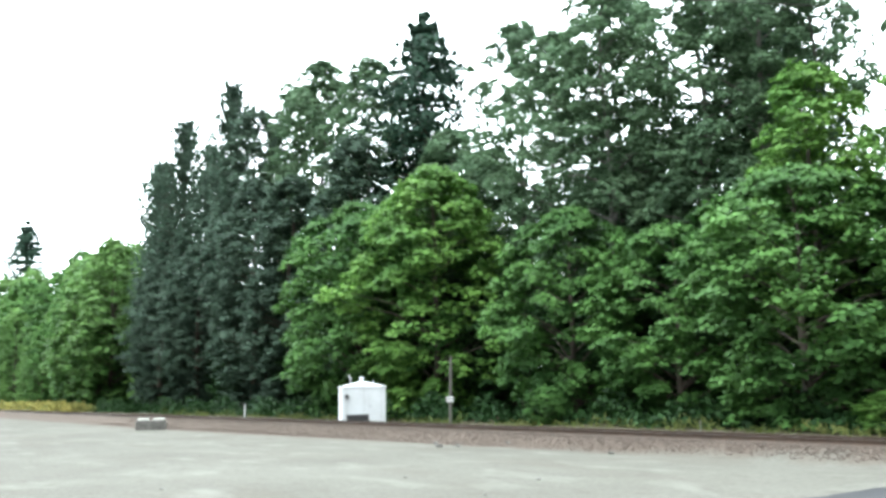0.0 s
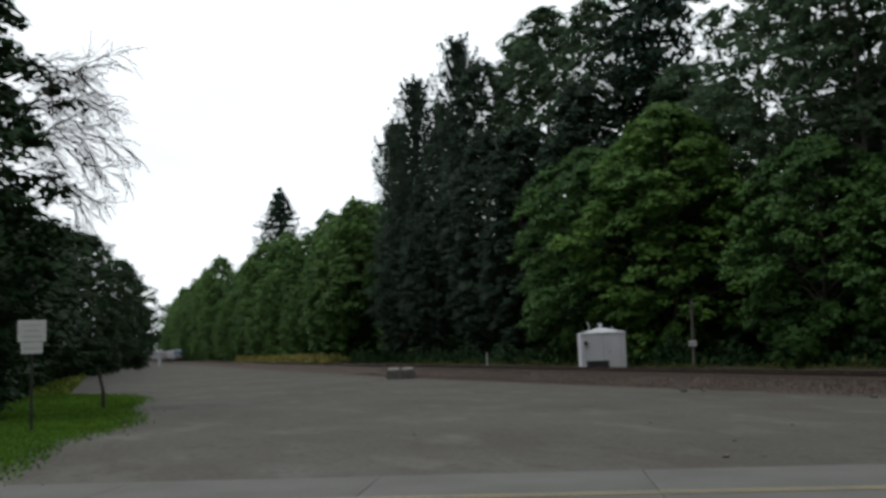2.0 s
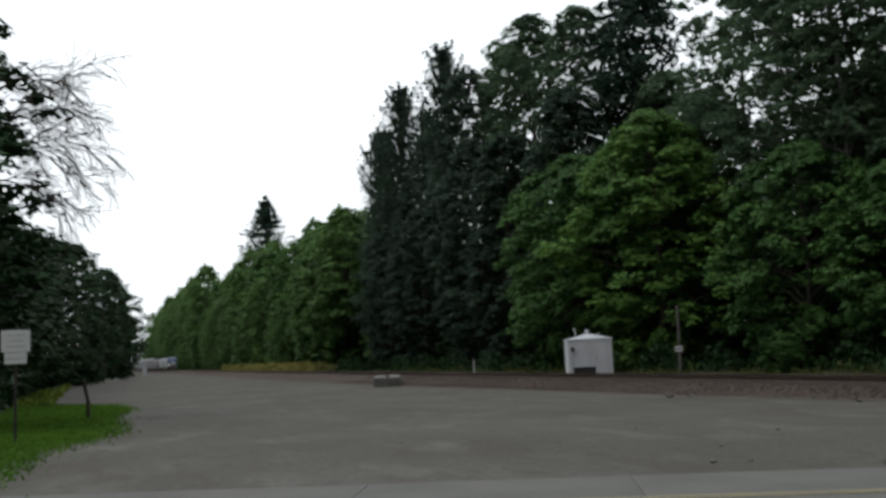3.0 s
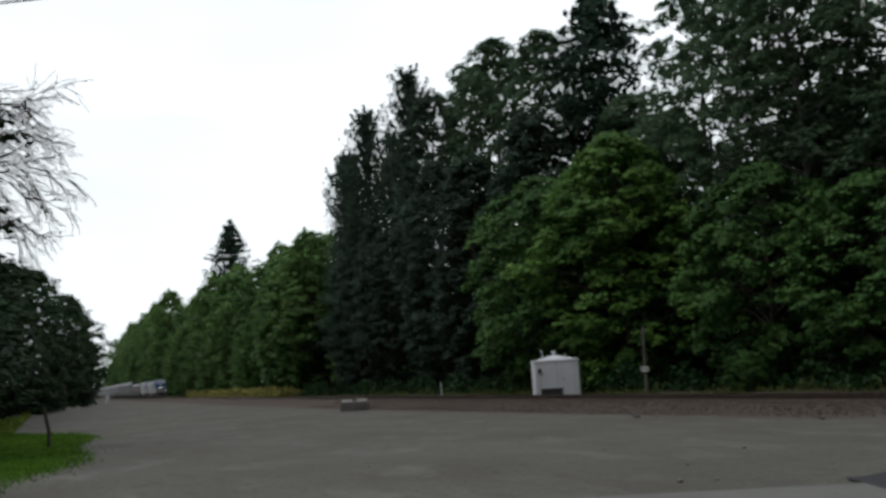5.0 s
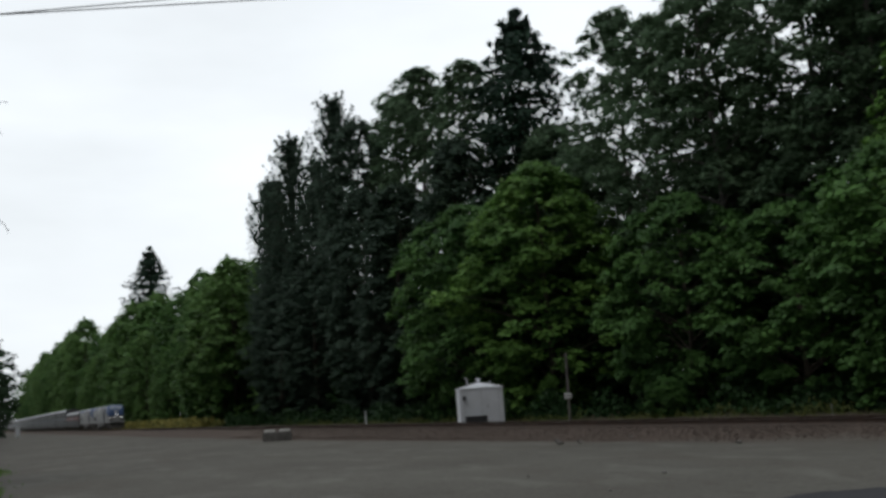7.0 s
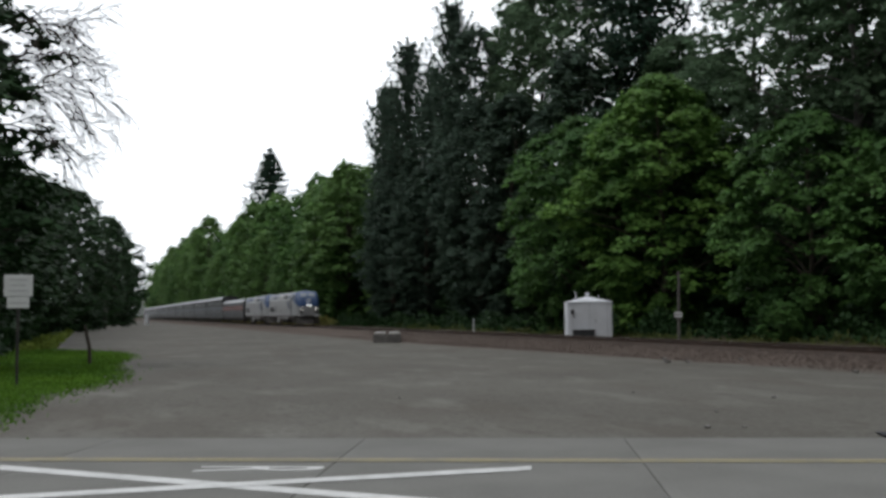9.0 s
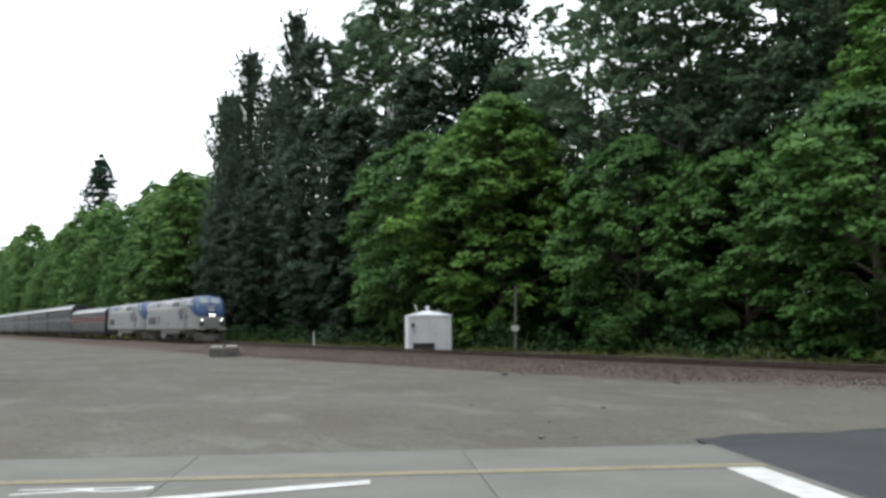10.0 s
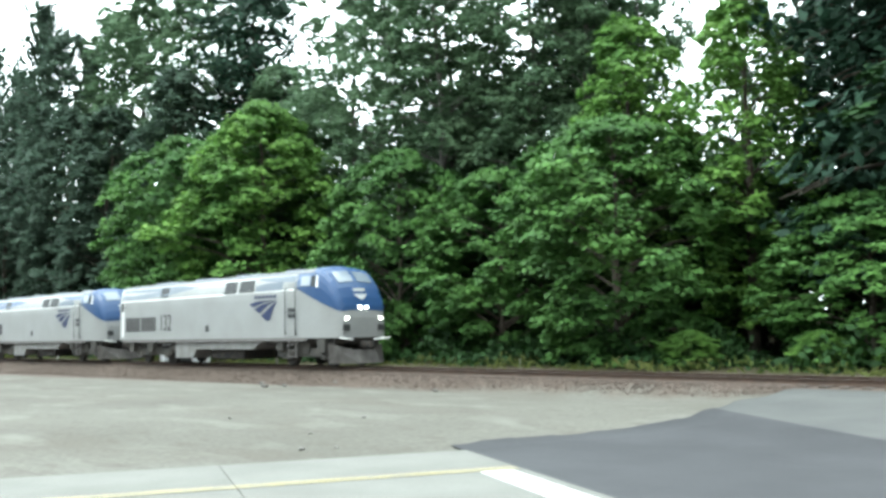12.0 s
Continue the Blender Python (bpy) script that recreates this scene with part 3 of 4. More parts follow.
for k in range(14):
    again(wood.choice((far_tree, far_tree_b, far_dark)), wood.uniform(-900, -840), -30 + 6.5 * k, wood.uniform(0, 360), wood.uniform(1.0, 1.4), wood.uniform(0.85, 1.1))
for k in range(26):
    bx = -6 - 5.0 * k + wood.uniform(-2, 2)
    again(mid_tree, bx, wood.uniform(47, 58), wood.uniform(0, 360), wood.uniform(0.8, 1.0), wood.uniform(0.6, 0.8) if -36 < bx < -24 or bx < -62 else wood.uniform(0.95, 1.25))
# a row in the shade-coloured leaves, so gaps between front crowns read dark
for k in range(26):
    again(mid_tree, -3 - 5.0 * k + wood.uniform(-2, 2), wood.uniform(38.5, 41), wood.uniform(0, 360), wood.uniform(0.6, 0.75), wood.uniform(0.6, 0.8))

# the trees on the near side of the lot
for x, y, top in ((-60, -9.5, 13), (-72, -9, 13), (-80, -9, 14), (-95, -7.5, 14.5), (-112, -6.5, 16), (-130, -4, 16.5), (-150, -2, 18), (-185, 2.5, 18), (-220, 5, 18.5), (-262, 7, 17.5), (-320, 9, 20), (-390, 9, 22), (-68, -17, 17), (-100, -17, 20), (-140, -14, 21), (-52, -13, 15), (-420, 2, 24)):
    again(mid_tree, x, y, wood.uniform(0, 360), wood.uniform(1.05, 1.2), top / 19.5)


def bare_tree():
    """An old tree: leafy on one side, with long drooping dead boughs on the other."""
    tree = broadleaf("maple_tree", "dark leafy tree with long bare drooping branches", 18, 5.2, 1.0, 190, 80, 0.4, LEAF_SHADED, 51, bough=1.2)
    put(tree, -38, -6.0)
    rnd = random.Random(8)
    bm = bmesh.new()

    def grow(p, d, ln, r, depth):
        steps = (2, 3, 4, 4)[depth]
        q = p
        for k in range(steps):
            e = q + d * ln / steps
            tube(bm, q, e, max(0.012, r * (1 - 0.18 * k)), max(0.01, r * (0.82 - 0.18 * k)), 4)
            for s in range((0, 1, 2, 2)[depth]):
                side = Vector((rnd.uniform(-0.8, 0.8), rnd.uniform(-0.5, 0.8), rnd.uniform(-0.9, 0.7)))
                grow(e, (d + side).normalized(), ln * rnd.uniform(0.32, 0.62), r * 0.55, depth - 1)
            q = e
            d = (d + Vector((rnd.uniform(-0.25, 0.25), rnd.uniform(-0.2, 0.15), rnd.uniform(-0.42, 0.02)))).normalized()

    for z, ln, up, ax in ((10.2, 3.9, 1.0, 0.1), (11.0, 3.6, 0.5, -0.3), (9.4, 4.0, 0.5, 0.3), (12.2, 3.0, 0.5, 0.2), (8.6, 3.2, 0.1, 0), (10.0, 3.6, 0.1, -0.1)):
        grow(Vector((0, 2.4, z + 0.6)), Vector((ax, 1, up)).normalized(), ln * 0.85, 0.05, 3)
    part("branch", bm, BARK, tree, "bare dead grey branches")


bare_tree()


# ---- low growth ----
def tufts(name, label, category, n, place, size, mat, seed, up=0.25, aspect=0.35, height=0.3):
    """A strip of grass or brush as upright blades; place(rng, n) gives x, y."""
    rng = np.random.RandomState(seed)
    xs, ys = place(rng, n)
    hs = rng.rand(n) ** 1.5 * height
    hs *= 0.25 + 0.75 * np.abs(np.sin(xs * 0.9) + np.sin(xs * 0.37 + ys)) / 1.4
    zs = np.array([ground_z(a, b) for a, b in zip(xs, ys)]) + hs + size * 0.2
    C = np.stack([xs, ys, zs], 1)
    N = rng.normal(size=(n, 3)) * np.array([1, 1, 0.3]) + np.array([0, -0.2, up])
    ob = quads(name, C, N, size * rng.uniform(0.5, 1.4, n), mat, aspect=aspect, rng=rng)
    return tagged(ob, label, category, kind="stuff")


def brush_place(r, n):
    """Clumps of brush, thicker in some places than others."""
    cx, cy = -2 - 130 * r.rand(150), 30.6 + 3.6 * r.rand(150)
    k = r.randint(0, 150, n)
    return cx[k] + r.normal(size=n) * 0.75, cy[k] + r.normal(size=n) * 0.45


def weed_place(r, n):
    cx, cy = -8 - 80 * r.rand(150) ** 1.2, 28.3 + 1.8 * r.rand(150)
    k = r.randint(0, 150, n)
    return cx[k] + r.normal(size=n) * 0.5, cy[k] + r.normal(size=n) * 0.2


# the undergrowth's dark colour includes the shade of the overhanging crowns
tufts("undergrowth", "brambles and ferns at the wood's edge, darkened for overhanging shade", "undergrowth", 20000, brush_place, 0.32, LEAF_SHADED, 61, 0.7, 0.6, 1.3)
tufts("track_weeds", "straggling pale weeds behind the track", "weeds", 1900, weed_place, 0.3, WEED, 62, 0.1, 0.2, 0.45)
tufts("dry_grass", "yellow dry grass beyond the track", "grass", 9000, lambda r, n: (-125 - 95 * r.rand(n), 28.4 + 3.4 * r.rand(n)), 0.8, DRY, 63, 0.3, 0.4, 0.9)


def verge(r, n):
    a, q = r.rand(n) * 6.283, np.sqrt(r.rand(n)) * (1 + 0.05 * np.abs(r.normal(size=n)))
    wave = 1 + 0.10 * np.sin(3 * a + 1) + 0.06 * np.sin(7 * a) + 0.05 * r.normal(size=n)
    return -41 + 20 * q * wave * np.cos(a), -5.0 + 6.3 * q * wave * np.sin(a)


tufts("verge_grass", "bright green mown grass verge under the trees", "grass", 160000, verge, 0.11, GRASS, 64, 0.5, 0.35, 0.07)
tufts("far_grass", "sunlit yellow-green grass far down the lot", "grass", 5000, lambda r, n: (-60 - 70 * r.rand(n), -8 + 6 * r.rand(n)), 0.4, MEADOW, 65, 0.3, 0.4, 0.3)

def near_brush(r, n):
    x = -50 - 200 * r.rand(n)
    return x, -4.2 + np.clip((-x - 110) / 140, 0, 1) * 11 - 5 * r.rand(n)


tufts("hedge_brush", "brush under the trees on the near side of the lot, coloured as shaded", "undergrowth", 16000, near_brush, 0.55, LEAF_SHADED, 66, 0.7, 0.6, 3.0)


# ---- things beside the track ----
def build_hut():
    hut = new("signal_hut")
    tagged(hut, "white metal railway signal hut with a low pyramid roof", "hut")
    w, h = 1.3, 2.05
    bm = box(bmesh.new(), (-w, -w, 0), (w, w, h), 0.06)
    part("wall", bm, WHITE, hut, smooth=False)
    bm = bmesh.new()
    e = w + 0.03
    base = [bm.verts.new((sx * e, sy * e, h - 0.03)) for sx, sy in ((-1, -1), (1, -1), (1, 1), (-1, 1))]
    top = [bm.verts.new((sx * e, sy * e, h + 0.05)) for sx, sy in ((-1, -1), (1, -1), (1, 1), (-1, 1))]
    peak = [bm.verts.new((sx * 0.1, sy * 0.1, h + 0.36)) for sx, sy in ((-1, -1), (1, -1), (1, 1), (-1, 1))]
    bm.faces.new(base[::-1])
    bm.faces.new(peak)
    for a, b in ((base, top), (top, peak)):
        for k in range(4):
            bm.faces.new((a[k], a[(k + 1) % 4], b[(k + 1) % 4], b[k]))
    part("roof", bm, WHITE, hut)
    bm = tube(bmesh.new(), (0, 0, h + 0.3), (0, 0, h + 0.52), 0.09, 0.09, 10)
    tube(bm, (0, 0, h + 0.5), (0, 0, h + 0.6), 0.16, 0.12, 10)
    part("vent", bm, WHITE, hut, "white mushroom roof vent")
    bm = tube(bmesh.new(), (-0.75, -1.0, h), (-0.78, -1.0, h + 0.55), 0.035, 0.035, 6)
    tube(bm, (-0.78, -1.0, h + 0.53), (-0.88, -1.0, h + 0.68), 0.035, 0.03, 6)
    part("pipe", bm, WHITE, hut, "bent white conduit pipe")
    part("aerial", tube(bmesh.new(), (0.62, -0.6, h + 0.05), (0.62, -0.6, h + 0.42), 0.025, 0.02, 6), WHITE, hut)
    for x0 in (-0.01, -w + 0.28, w - 0.3):
        part("seam", box(bmesh.new(), (x0, -w - 0.012, 0.06), (x0 + 0.02, -w - 0.002, h - 0.06)), ROOF_EDGE, hut)
    bm = box(bmesh.new(), (-w + 0.2, -w - 0.16, h - 0.65), (-w + 0.38, -w, h - 0.42), 0.02)
    part("lamp_box", bm, GRILLE, hut, "small dark box on the wall")
    bm = box(bmesh.new(), (0.32, -w - 0.06, 0.9), (0.36, -w, 1.05), 0.01)
    part("handle", bm, STEEL, hut)
    hut.matrix_basis = pose(-49.4, 27.9, 0.42, 0, 0, 66)
    cab = new("equipment_cabinet")
    tagged(cab, "low dark grey steel equipment cabinet in front of the hut", "cabinet")
    part("body", box(bmesh.new(), (-0.62, -0.3, 0), (0.62, 0.3, 0.42), 0.02), GRILLE, cab)
    part("lid", box(bmesh.new(), (-0.65, -0.33, 0.42), (0.65, 0.33, 0.47), 0.015), GRILLE, cab)
    cab.matrix_basis = hut.matrix_basis @ pose(-0.42, -1.75, 0.0)


STEEL_DULL = material("dull_grey_steel", (0.19, 0.18, 0.18), 0.7, 0.2, 0.2, 4, 30, 0.1)
build_hut()


def pole_plate():
    p = new("marker_pole")
    tagged(p, "weathered wooden pole with a small white plate", "pole")
    bm = tube(bmesh.new(), (0, 0, -0.2), (0.08, 0, 3.6), 0.085, 0.065, 9)
    part("pole", bm, BARK_GREY, p)
    plate = part("plate", box(bmesh.new(), (-0.2, -0.13, 1.18), (0.2, -0.10, 1.46), 0.008), PLATE, p, "small white number plate with dark bars")
    for k in range(3):
        part("bar", box(bmesh.new(), (-0.16 + k * 0.115, -0.136, 1.28), (-0.09 + k * 0.115, -0.131, 1.36)), INK, plate)
    p.matrix_basis = pose(-41.6, 28.9, 0.4, 0, 0, 55)


pole_plate()


def barrier_block():
    b = new("concrete_block")
    tagged(b, "weathered grey concrete barrier block with pale lifting ends", "barrier")
    bm = box(bmesh.new(), (-0.95, -0.4, 0), (0.95, 0.4, 0.62), 0.05)
    part("body", bm, BLOCK, b)
    for x in (-0.48, 0.48):
        part("cap", box(bmesh.new(), (x - 0.36, -0.34, 0.62), (x + 0.36, 0.34, 0.76), 0.07), BLOCK_TOP, b, "pale concrete top")
    b.matrix_basis = pose(-60.6, 18.8, ground_z(-60.6, 18.8) - 0.03, 0, 0, 72)


barrier_block()


ROCKS = [(-30.3, 20.5, 0.15), (-30.0, 21.2, 0.11), (-14.6, 10.7, 0.07), (-14.3, 11.3, 0.05), (-16.2, 12.1, 0.05), (-17.4, 14.6, 0.06), (-13.9, 13.2, 0.04), (-19.8, 12.4, 0.05), (-21.3, 6.9, 0.05), (-28.4, 22.4, 0.09), (-22.5, 22.0, 0.1), (-32.3, 21.7, 0.11)]


def rock(x, y, s, seed):
    """A small dark stone or clod lying on the gravel."""
    bm = bmesh.new()
    bmesh.ops.create_icosphere(bm, subdivisions=2, radius=s)
    for v in bm.verts:
        v.co *= 1 + 0.5 * noise.noise(v.co * (1.6 / s) + Vector((seed, 0, 0)))
        v.co.z *= 0.4
    ob = part("rock", bm, BLOCK)
    ob.location = (x, y, ground_z(x, y) + s * 0.3)
    tagged(ob, "dark stone lying on the gravel lot", "stone", group="stones on the lot")


for k, (x, y, s) in enumerate(ROCKS):
    rock(x, y, s, k * 7)


def small_post(x, y, h, r, mat, label, lean=0.0):
    p = part("marker_post", tube(bmesh.new(), (0, 0, -0.2), (lean, lean, h), r, r * 0.9, 8), mat)
    p.location = (x, y, ground_z(x, y))
    tagged(p, label, "post")
    return p


small_post(-68.0, 28.2, 1.05, 0.06, WHITE, "thin white marker post beyond the track")
small_post(-232, 12.4, 2.2, 0.42, WHITE, "broad white marker post far down the track")
small_post(-24.4, 28.6, 0.45, 0.02, STEEL, "thin grey marker post beyond the track")


def leaning_post():
    p = new("leaning_post")
    tagged(p, "dark leaning timber post in the grass", "post")
    bm = bmesh.new()
    tube(bm, (0, 0, -0.2), (0.05, -0.03, 0.8), 0.085, 0.075, 8)
    tube(bm, (0.05, -0.03, 0.77), (0.1, -0.22, 1.65), 0.075, 0.06, 8)
    part("post", bm, BARK, p)
    p.matrix_basis = pose(-41.6, 0.0, ground_z(-41.6, 0) - 0.02)


leaning_post()


def road_sign():
    s = new("road_sign")
    tagged(s, "white rectangular road sign with a smaller plate, on a dark post", "sign")
    part("post", box(bmesh.new(), (-0.04, -0.03, -0.3), (0.04, 0.03, 3.25), 0.01), DARK, s)
    p = part("panel", box(bmesh.new(), (-0.38, -0.06, 2.6), (0.38, -0.04, 3.22), 0.008), PLATE, s, "white sign panel with faint bars")
    q = part("panel", box(bmesh.new(), (-0.29, -0.06, 2.26), (0.29, -0.04, 2.585), 0.008), PLATE, s)
    for k, wd in enumerate((0.24, 0.2, 0.26)):
        part("bar", box(bmesh.new(), (-wd, -0.066, 3.06 - k * 0.16), (wd, -0.061, 3.09 - k * 0.16)), FAINT, p)
    part("bar", box(bmesh.new(), (-0.24, -0.066, 2.39), (0.24, -0.061, 2.43)), FAINT, q)
    s.matrix_basis = pose(-29.4, -1.95, ground_z(-29.4, -1.95), 0, 0, 92)


road_sign()


def overhead_wire(v, z, sag):
    """A cable as one round strand along the road."""
    bm = bmesh.new()
    rings = []
    for k in range(25):
        u = -45 + 100 * k / 24
        x, y = road_point(u, v)
        rings.append([bm.verts.new((x - UY * 0.011 * math.cos(a), y + UX * 0.011 * math.cos(a), z + sag * u + 0.011 * math.sin(a))) for a in (0, 1.257, 2.513, 3.77, 5.027)])
    for a, b in zip(rings, rings[1:]):
        for k in range(5):
            bm.faces.new((a[k], a[(k + 1) % 5], b[(k + 1) % 5], b[k]))
    bm.faces.new(rings[0][::-1])
    bm.faces.new(rings[-1])
    w = part("overhead_wire", bm, DARK)
    tagged(w, "thin black overhead cable along the road", "cable", group="overhead cables")


overhead_wire(15.2, 8.98, 0.007)
overhead_wire(15.2, 9.21, 0.04)


# ---- train ----
STATIONS = [(-10.2, 1.5, 4.08), (5.6, 1.5, 4.1), (6.4, 1.5, 4.14), (6.75, 1.48, 4.16), (7.05, 1.46, 4.08), (7.35, 1.43, 3.9), (7.65, 1.38, 3.6), (7.9, 1.32, 3.25), (8.1, 1.25, 2.85), (8.22, 1.18, 2.5), (8.3, 1.1, 2.0)]
RISE = (0, 0.3, 0.6, 0.74, 0.84, 0.92, 0.975, 1.0, 1.015)
SLIM = (1, 1, 1, 0.985, 0.95, 0.89, 0.78, 0.45, 0.0)
SILL = 1.2


def station(x):
    for (xa, wa, za), (xb, wb, zb) in zip(STATIONS, STATIONS[1:]):
        if x <= xb:
            f = max(0, (x - xa) / (xb - xa))
            return wa + (wb - wa) * f, za + (zb - za) * f
    return STATIONS[-1][1:]


def section(x, lowest=SILL, grow=0.0):
    """The outline of the hull at x, from the low edge over the top to the other low edge."""
    w, zt = station(x)
    lowest = min(lowest, zt - 0.02)
    half = []
    for r, s in zip(RISE, SLIM):
        z = SILL + (zt - SILL) * r
        half.append((w * s, z))
    out = []
    for (ba, za), (bb, zb) in zip(half, half[1:]):
        if zb <= lowest:
            continue
        if za < lowest:
            f = (lowest - za) / (zb - za)
            out.append((ba + (bb - ba) * f, lowest))
        else:
            out.append((ba, za))
    while len(out) < len(RISE) - 1:
        out.insert(1, ((out[0][0] + out[1][0]) / 2, (out[0][1] + out[1][1]) / 2))
    top = half[-1][1]
    left = [(-b - grow, z) for b, z in out]
    right = [(b + grow, z) for b, z in out[::-1]]
    return left + [(0, top + grow)] + right


def loft(bm, xs, lows, grow=0.0, cap=True):
    rows = []
    for x, lo in zip(xs, lows):
        rows.append([bm.verts.new((x + (grow if x > 7.6 else 0), y, z)) for y, z in section(x, lo, grow)])
    for a, b in zip(rows, rows[1:]):
        for k in range(len(a) - 1):
            bm.faces.new((a[k], a[k + 1], b[k + 1], b[k]))
    if cap:
        bm.faces.new(rows[0])
        bm.faces.new(rows[-1][::-1])
    bmesh.ops.recalc_face_normals(bm, faces=bm.faces)
    return bm


def top_z(x, y):
    """Height of the hull's skin over the place x, y."""
    pts = section(x)
    for (ya, za), (yb, zb) in zip(pts, pts[1:]):
        if ya <= y <= yb and yb > ya:
            return za + (zb - za) * (y - ya) / (yb - ya)
    return pts[0][1]


def skin_y(x, z):
    w, zt = station(x)
    f = (z - SILL) / (zt - SILL)
    for k in range(len(RISE) - 1):
        if f <= RISE[k + 1]:
            g = (f - RISE[k]) / (RISE[k + 1] - RISE[k])
            return w * (SLIM[k] + (SLIM[k + 1] - SLIM[k]) * max(0, g))
    return 0.0


def decal(points, side, proud=0.012):
    """A flat patch that follows the hull's side; points are (x, z) corners."""
    bm = bmesh.new()
    vs = [bm.verts.new((x, side * (skin_y(x, z) + proud), z)) for x, z in points]
    f = bm.faces.new(vs)
    bmesh.ops.recalc_face_normals(bm, faces=[f])
    if f.normal.y * side < 0:
        f.normal_flip()
    r = bmesh.ops.extrude_face_region(bm, geom=[f])
    bmesh.ops.translate(bm, verts=[g for g in r["geom"] if isinstance(g, bmesh.types.BMVert)], vec=(0, 0.006 * side, 0))
    bmesh.ops.recalc_face_normals(bm, faces=bm.faces)
    return bm


def text_mesh(chars, size, stretch=1.0):
    cu = bpy.data.curves.new("lettering", "FONT")
    cu.body, cu.size, cu.extrude, cu.align_x = chars, size, 0.004, "CENTER"
    tmp = new("lettering", cu)
    me = bpy.data.meshes.new_from_object(tmp.evaluated_get(bpy.context.evaluated_depsgraph_get()))
    bpy.data.objects.remove(tmp)
    me.transform(Matrix.Diagonal((stretch, 1, 1, 1)))
    return me


def bogie(parent, x, wheelbase, r):
    """A truck: side frames, axles with wheels, springs."""
    frame_bm = bmesh.new()
    for s in (-1, 1):
        box(frame_bm, (x - wheelbase / 2 - 0.55, s * 1.12 - 0.1, 0.42), (x + wheelbase / 2 + 0.55, s * 1.12 + 0.1, 0.78), 0.04)
        for a in (-0.5, 0.5):
            box(frame_bm, (x + a * wheelbase - 0.22, s * 1.12 - 0.14, 0.32), (x + a * wheelbase + 0.22, s * 1.12 + 0.14, 0.66), 0.05)
        box(frame_bm, (x - 0.4, s * 1.12 - 0.16, 0.55), (x + 0.4, s * 1.12 + 0.16, 1.02), 0.04)
    box(frame_bm, (x - 0.35, -1.1, 0.5), (x + 0.35, 1.1, 0.9), 0.03)
    tr = part("truck", frame_bm, UNDER, parent)
    for a in (-0.5, 0.5):
        for s in (-1, 1):
            bm = tube(bmesh.new(), (x + a * wheelbase, s * 0.69, r), (x + a * wheelbase, s * 0.83, r), r, r * 0.97, 20)
            tube(bm, (x + a * wheelbase, s * 0.83, r), (x + a * wheelbase, s * 0.93, r), 0.16, 0.12, 10)
            part("wheel", bm, DARK, tr)
    return tr


def locomotive(number, label):
    eng = new("locomotive")
    tagged(eng, label, "locomotive", group="train")
    xs = [-10.2, -6, -2, 2, 5.6, 6.4, 6.75, 7.05, 7.35, 7.65, 7.9, 8.1, 8.22, 8.3]
    hull = part("hull", loft(bmesh.new(), xs, [SILL] * len(xs)), SILVER, eng)
    # blue nose, its lower edge sweeping down from behind the cab window
    nx = [5.75, 6.0, 6.4, 6.6, 6.75, 6.9, 7.05, 7.2, 7.35, 7.5, 7.65, 7.78, 7.9, 8.0, 8.1, 8.18, 8.22, 8.25]
    part("nose_cap", loft(bmesh.new(), nx, [max(2.28, 3.28 - 0.41 * (x - 5.75)) for x in nx], 0.014, False), BLUE, eng, "blue painted nose and cab")
    for s in (-1, 1):
        # white upper band with grey and blue sweeps
        part("upper_band", decal([(-10.15, 3.2), (5.6, 3.2), (5.6, 3.86), (-10.15, 3.86)], s, 0.006), PALE, eng)
        part("cab_band", decal([(5.62, 3.34), (6.95, 3.30), (6.85, 3.88), (5.62, 3.88)], s, 0.02), BAND_GREY, eng, "blue-grey band round the cab window")
        part("sweep", decal([(-9.9, 3.34), (-8.2, 3.30), (-5.0, 3.42), (-2.2, 3.70), (-3.5, 3.84), (-9.95, 3.84)], s, 0.014), BAND_GREY if number else BLUE, eng)
        part("sweep", decal([(2.7, 3.26), (4.7, 3.26), (4.75, 3.62), (3.4, 3.58), (2.7, 3.48)], s, 0.014), BAND_GREY, eng)
        part("sweep", decal([(3.6, 3.66), (5.6, 3.56), (5.7, 3.84), (2.4, 3.84)], s, 0.012), BAND_GREY if number else BLUE, eng)
        part("vent_panel", decal([(-5.85, 3.3), (-5.05, 3.3), (-5.05, 3.8), (-5.85, 3.8)], s, 0.022), GRILLE, eng)
        for a, b in ((0.15, 1.15), (1.38, 2.55)):
            part("vent_panel", decal([(a, 3.26), (b, 3.26), (b, 3.8), (a, 3.8)], s, 0.022), GRILLE, eng)
        for a, b in ((-9.5, -7.98), (-7.82, -6.3)):
            g = part("side_grille", decal([(a, 1.66), (b, 1.66), (b, 2.36), (a, 2.36)], s, 0.016), GRILLE, eng)
            for k in range(6):
                z = 1.72 + k * 0.11
                part("slat", box(bmesh.new(), (a + 0.04, s * 1.522 - 0.008, z), (b - 0.04, s * 1.522 + 0.008, z + 0.03)), STEEL_DULL, g)
        part("cab_window", decal([(6.05, 3.36), (6.66, 3.36), (6.64, 3.76), (6.0, 3.76)], s, 0.03), SHIELD, eng)
        part("cab_window", decal([(6.72, 3.34), (6.98, 3.30), (6.92, 3.76), (6.7, 3.76)], s, 0.03), GLASS, eng)
        part("cab_pillar", decal([(7.02, 3.28), (7.14, 3.26), (7.06, 3.76), (6.97, 3.76)], s, 0.03), PALE, eng)
        d = part("cab_door", decal([(5.12, 1.3), (5.7, 1.3), (5.7, 3.5), (5.12, 3.5)], s, 0.02), SILVER, eng)
        for xx in (5.06, 5.78):
            bm = tube(bmesh.new(), (xx, s * 1.6, 1.35), (xx, s * 1.6, 3.3), 0.022, 0.022, 6)
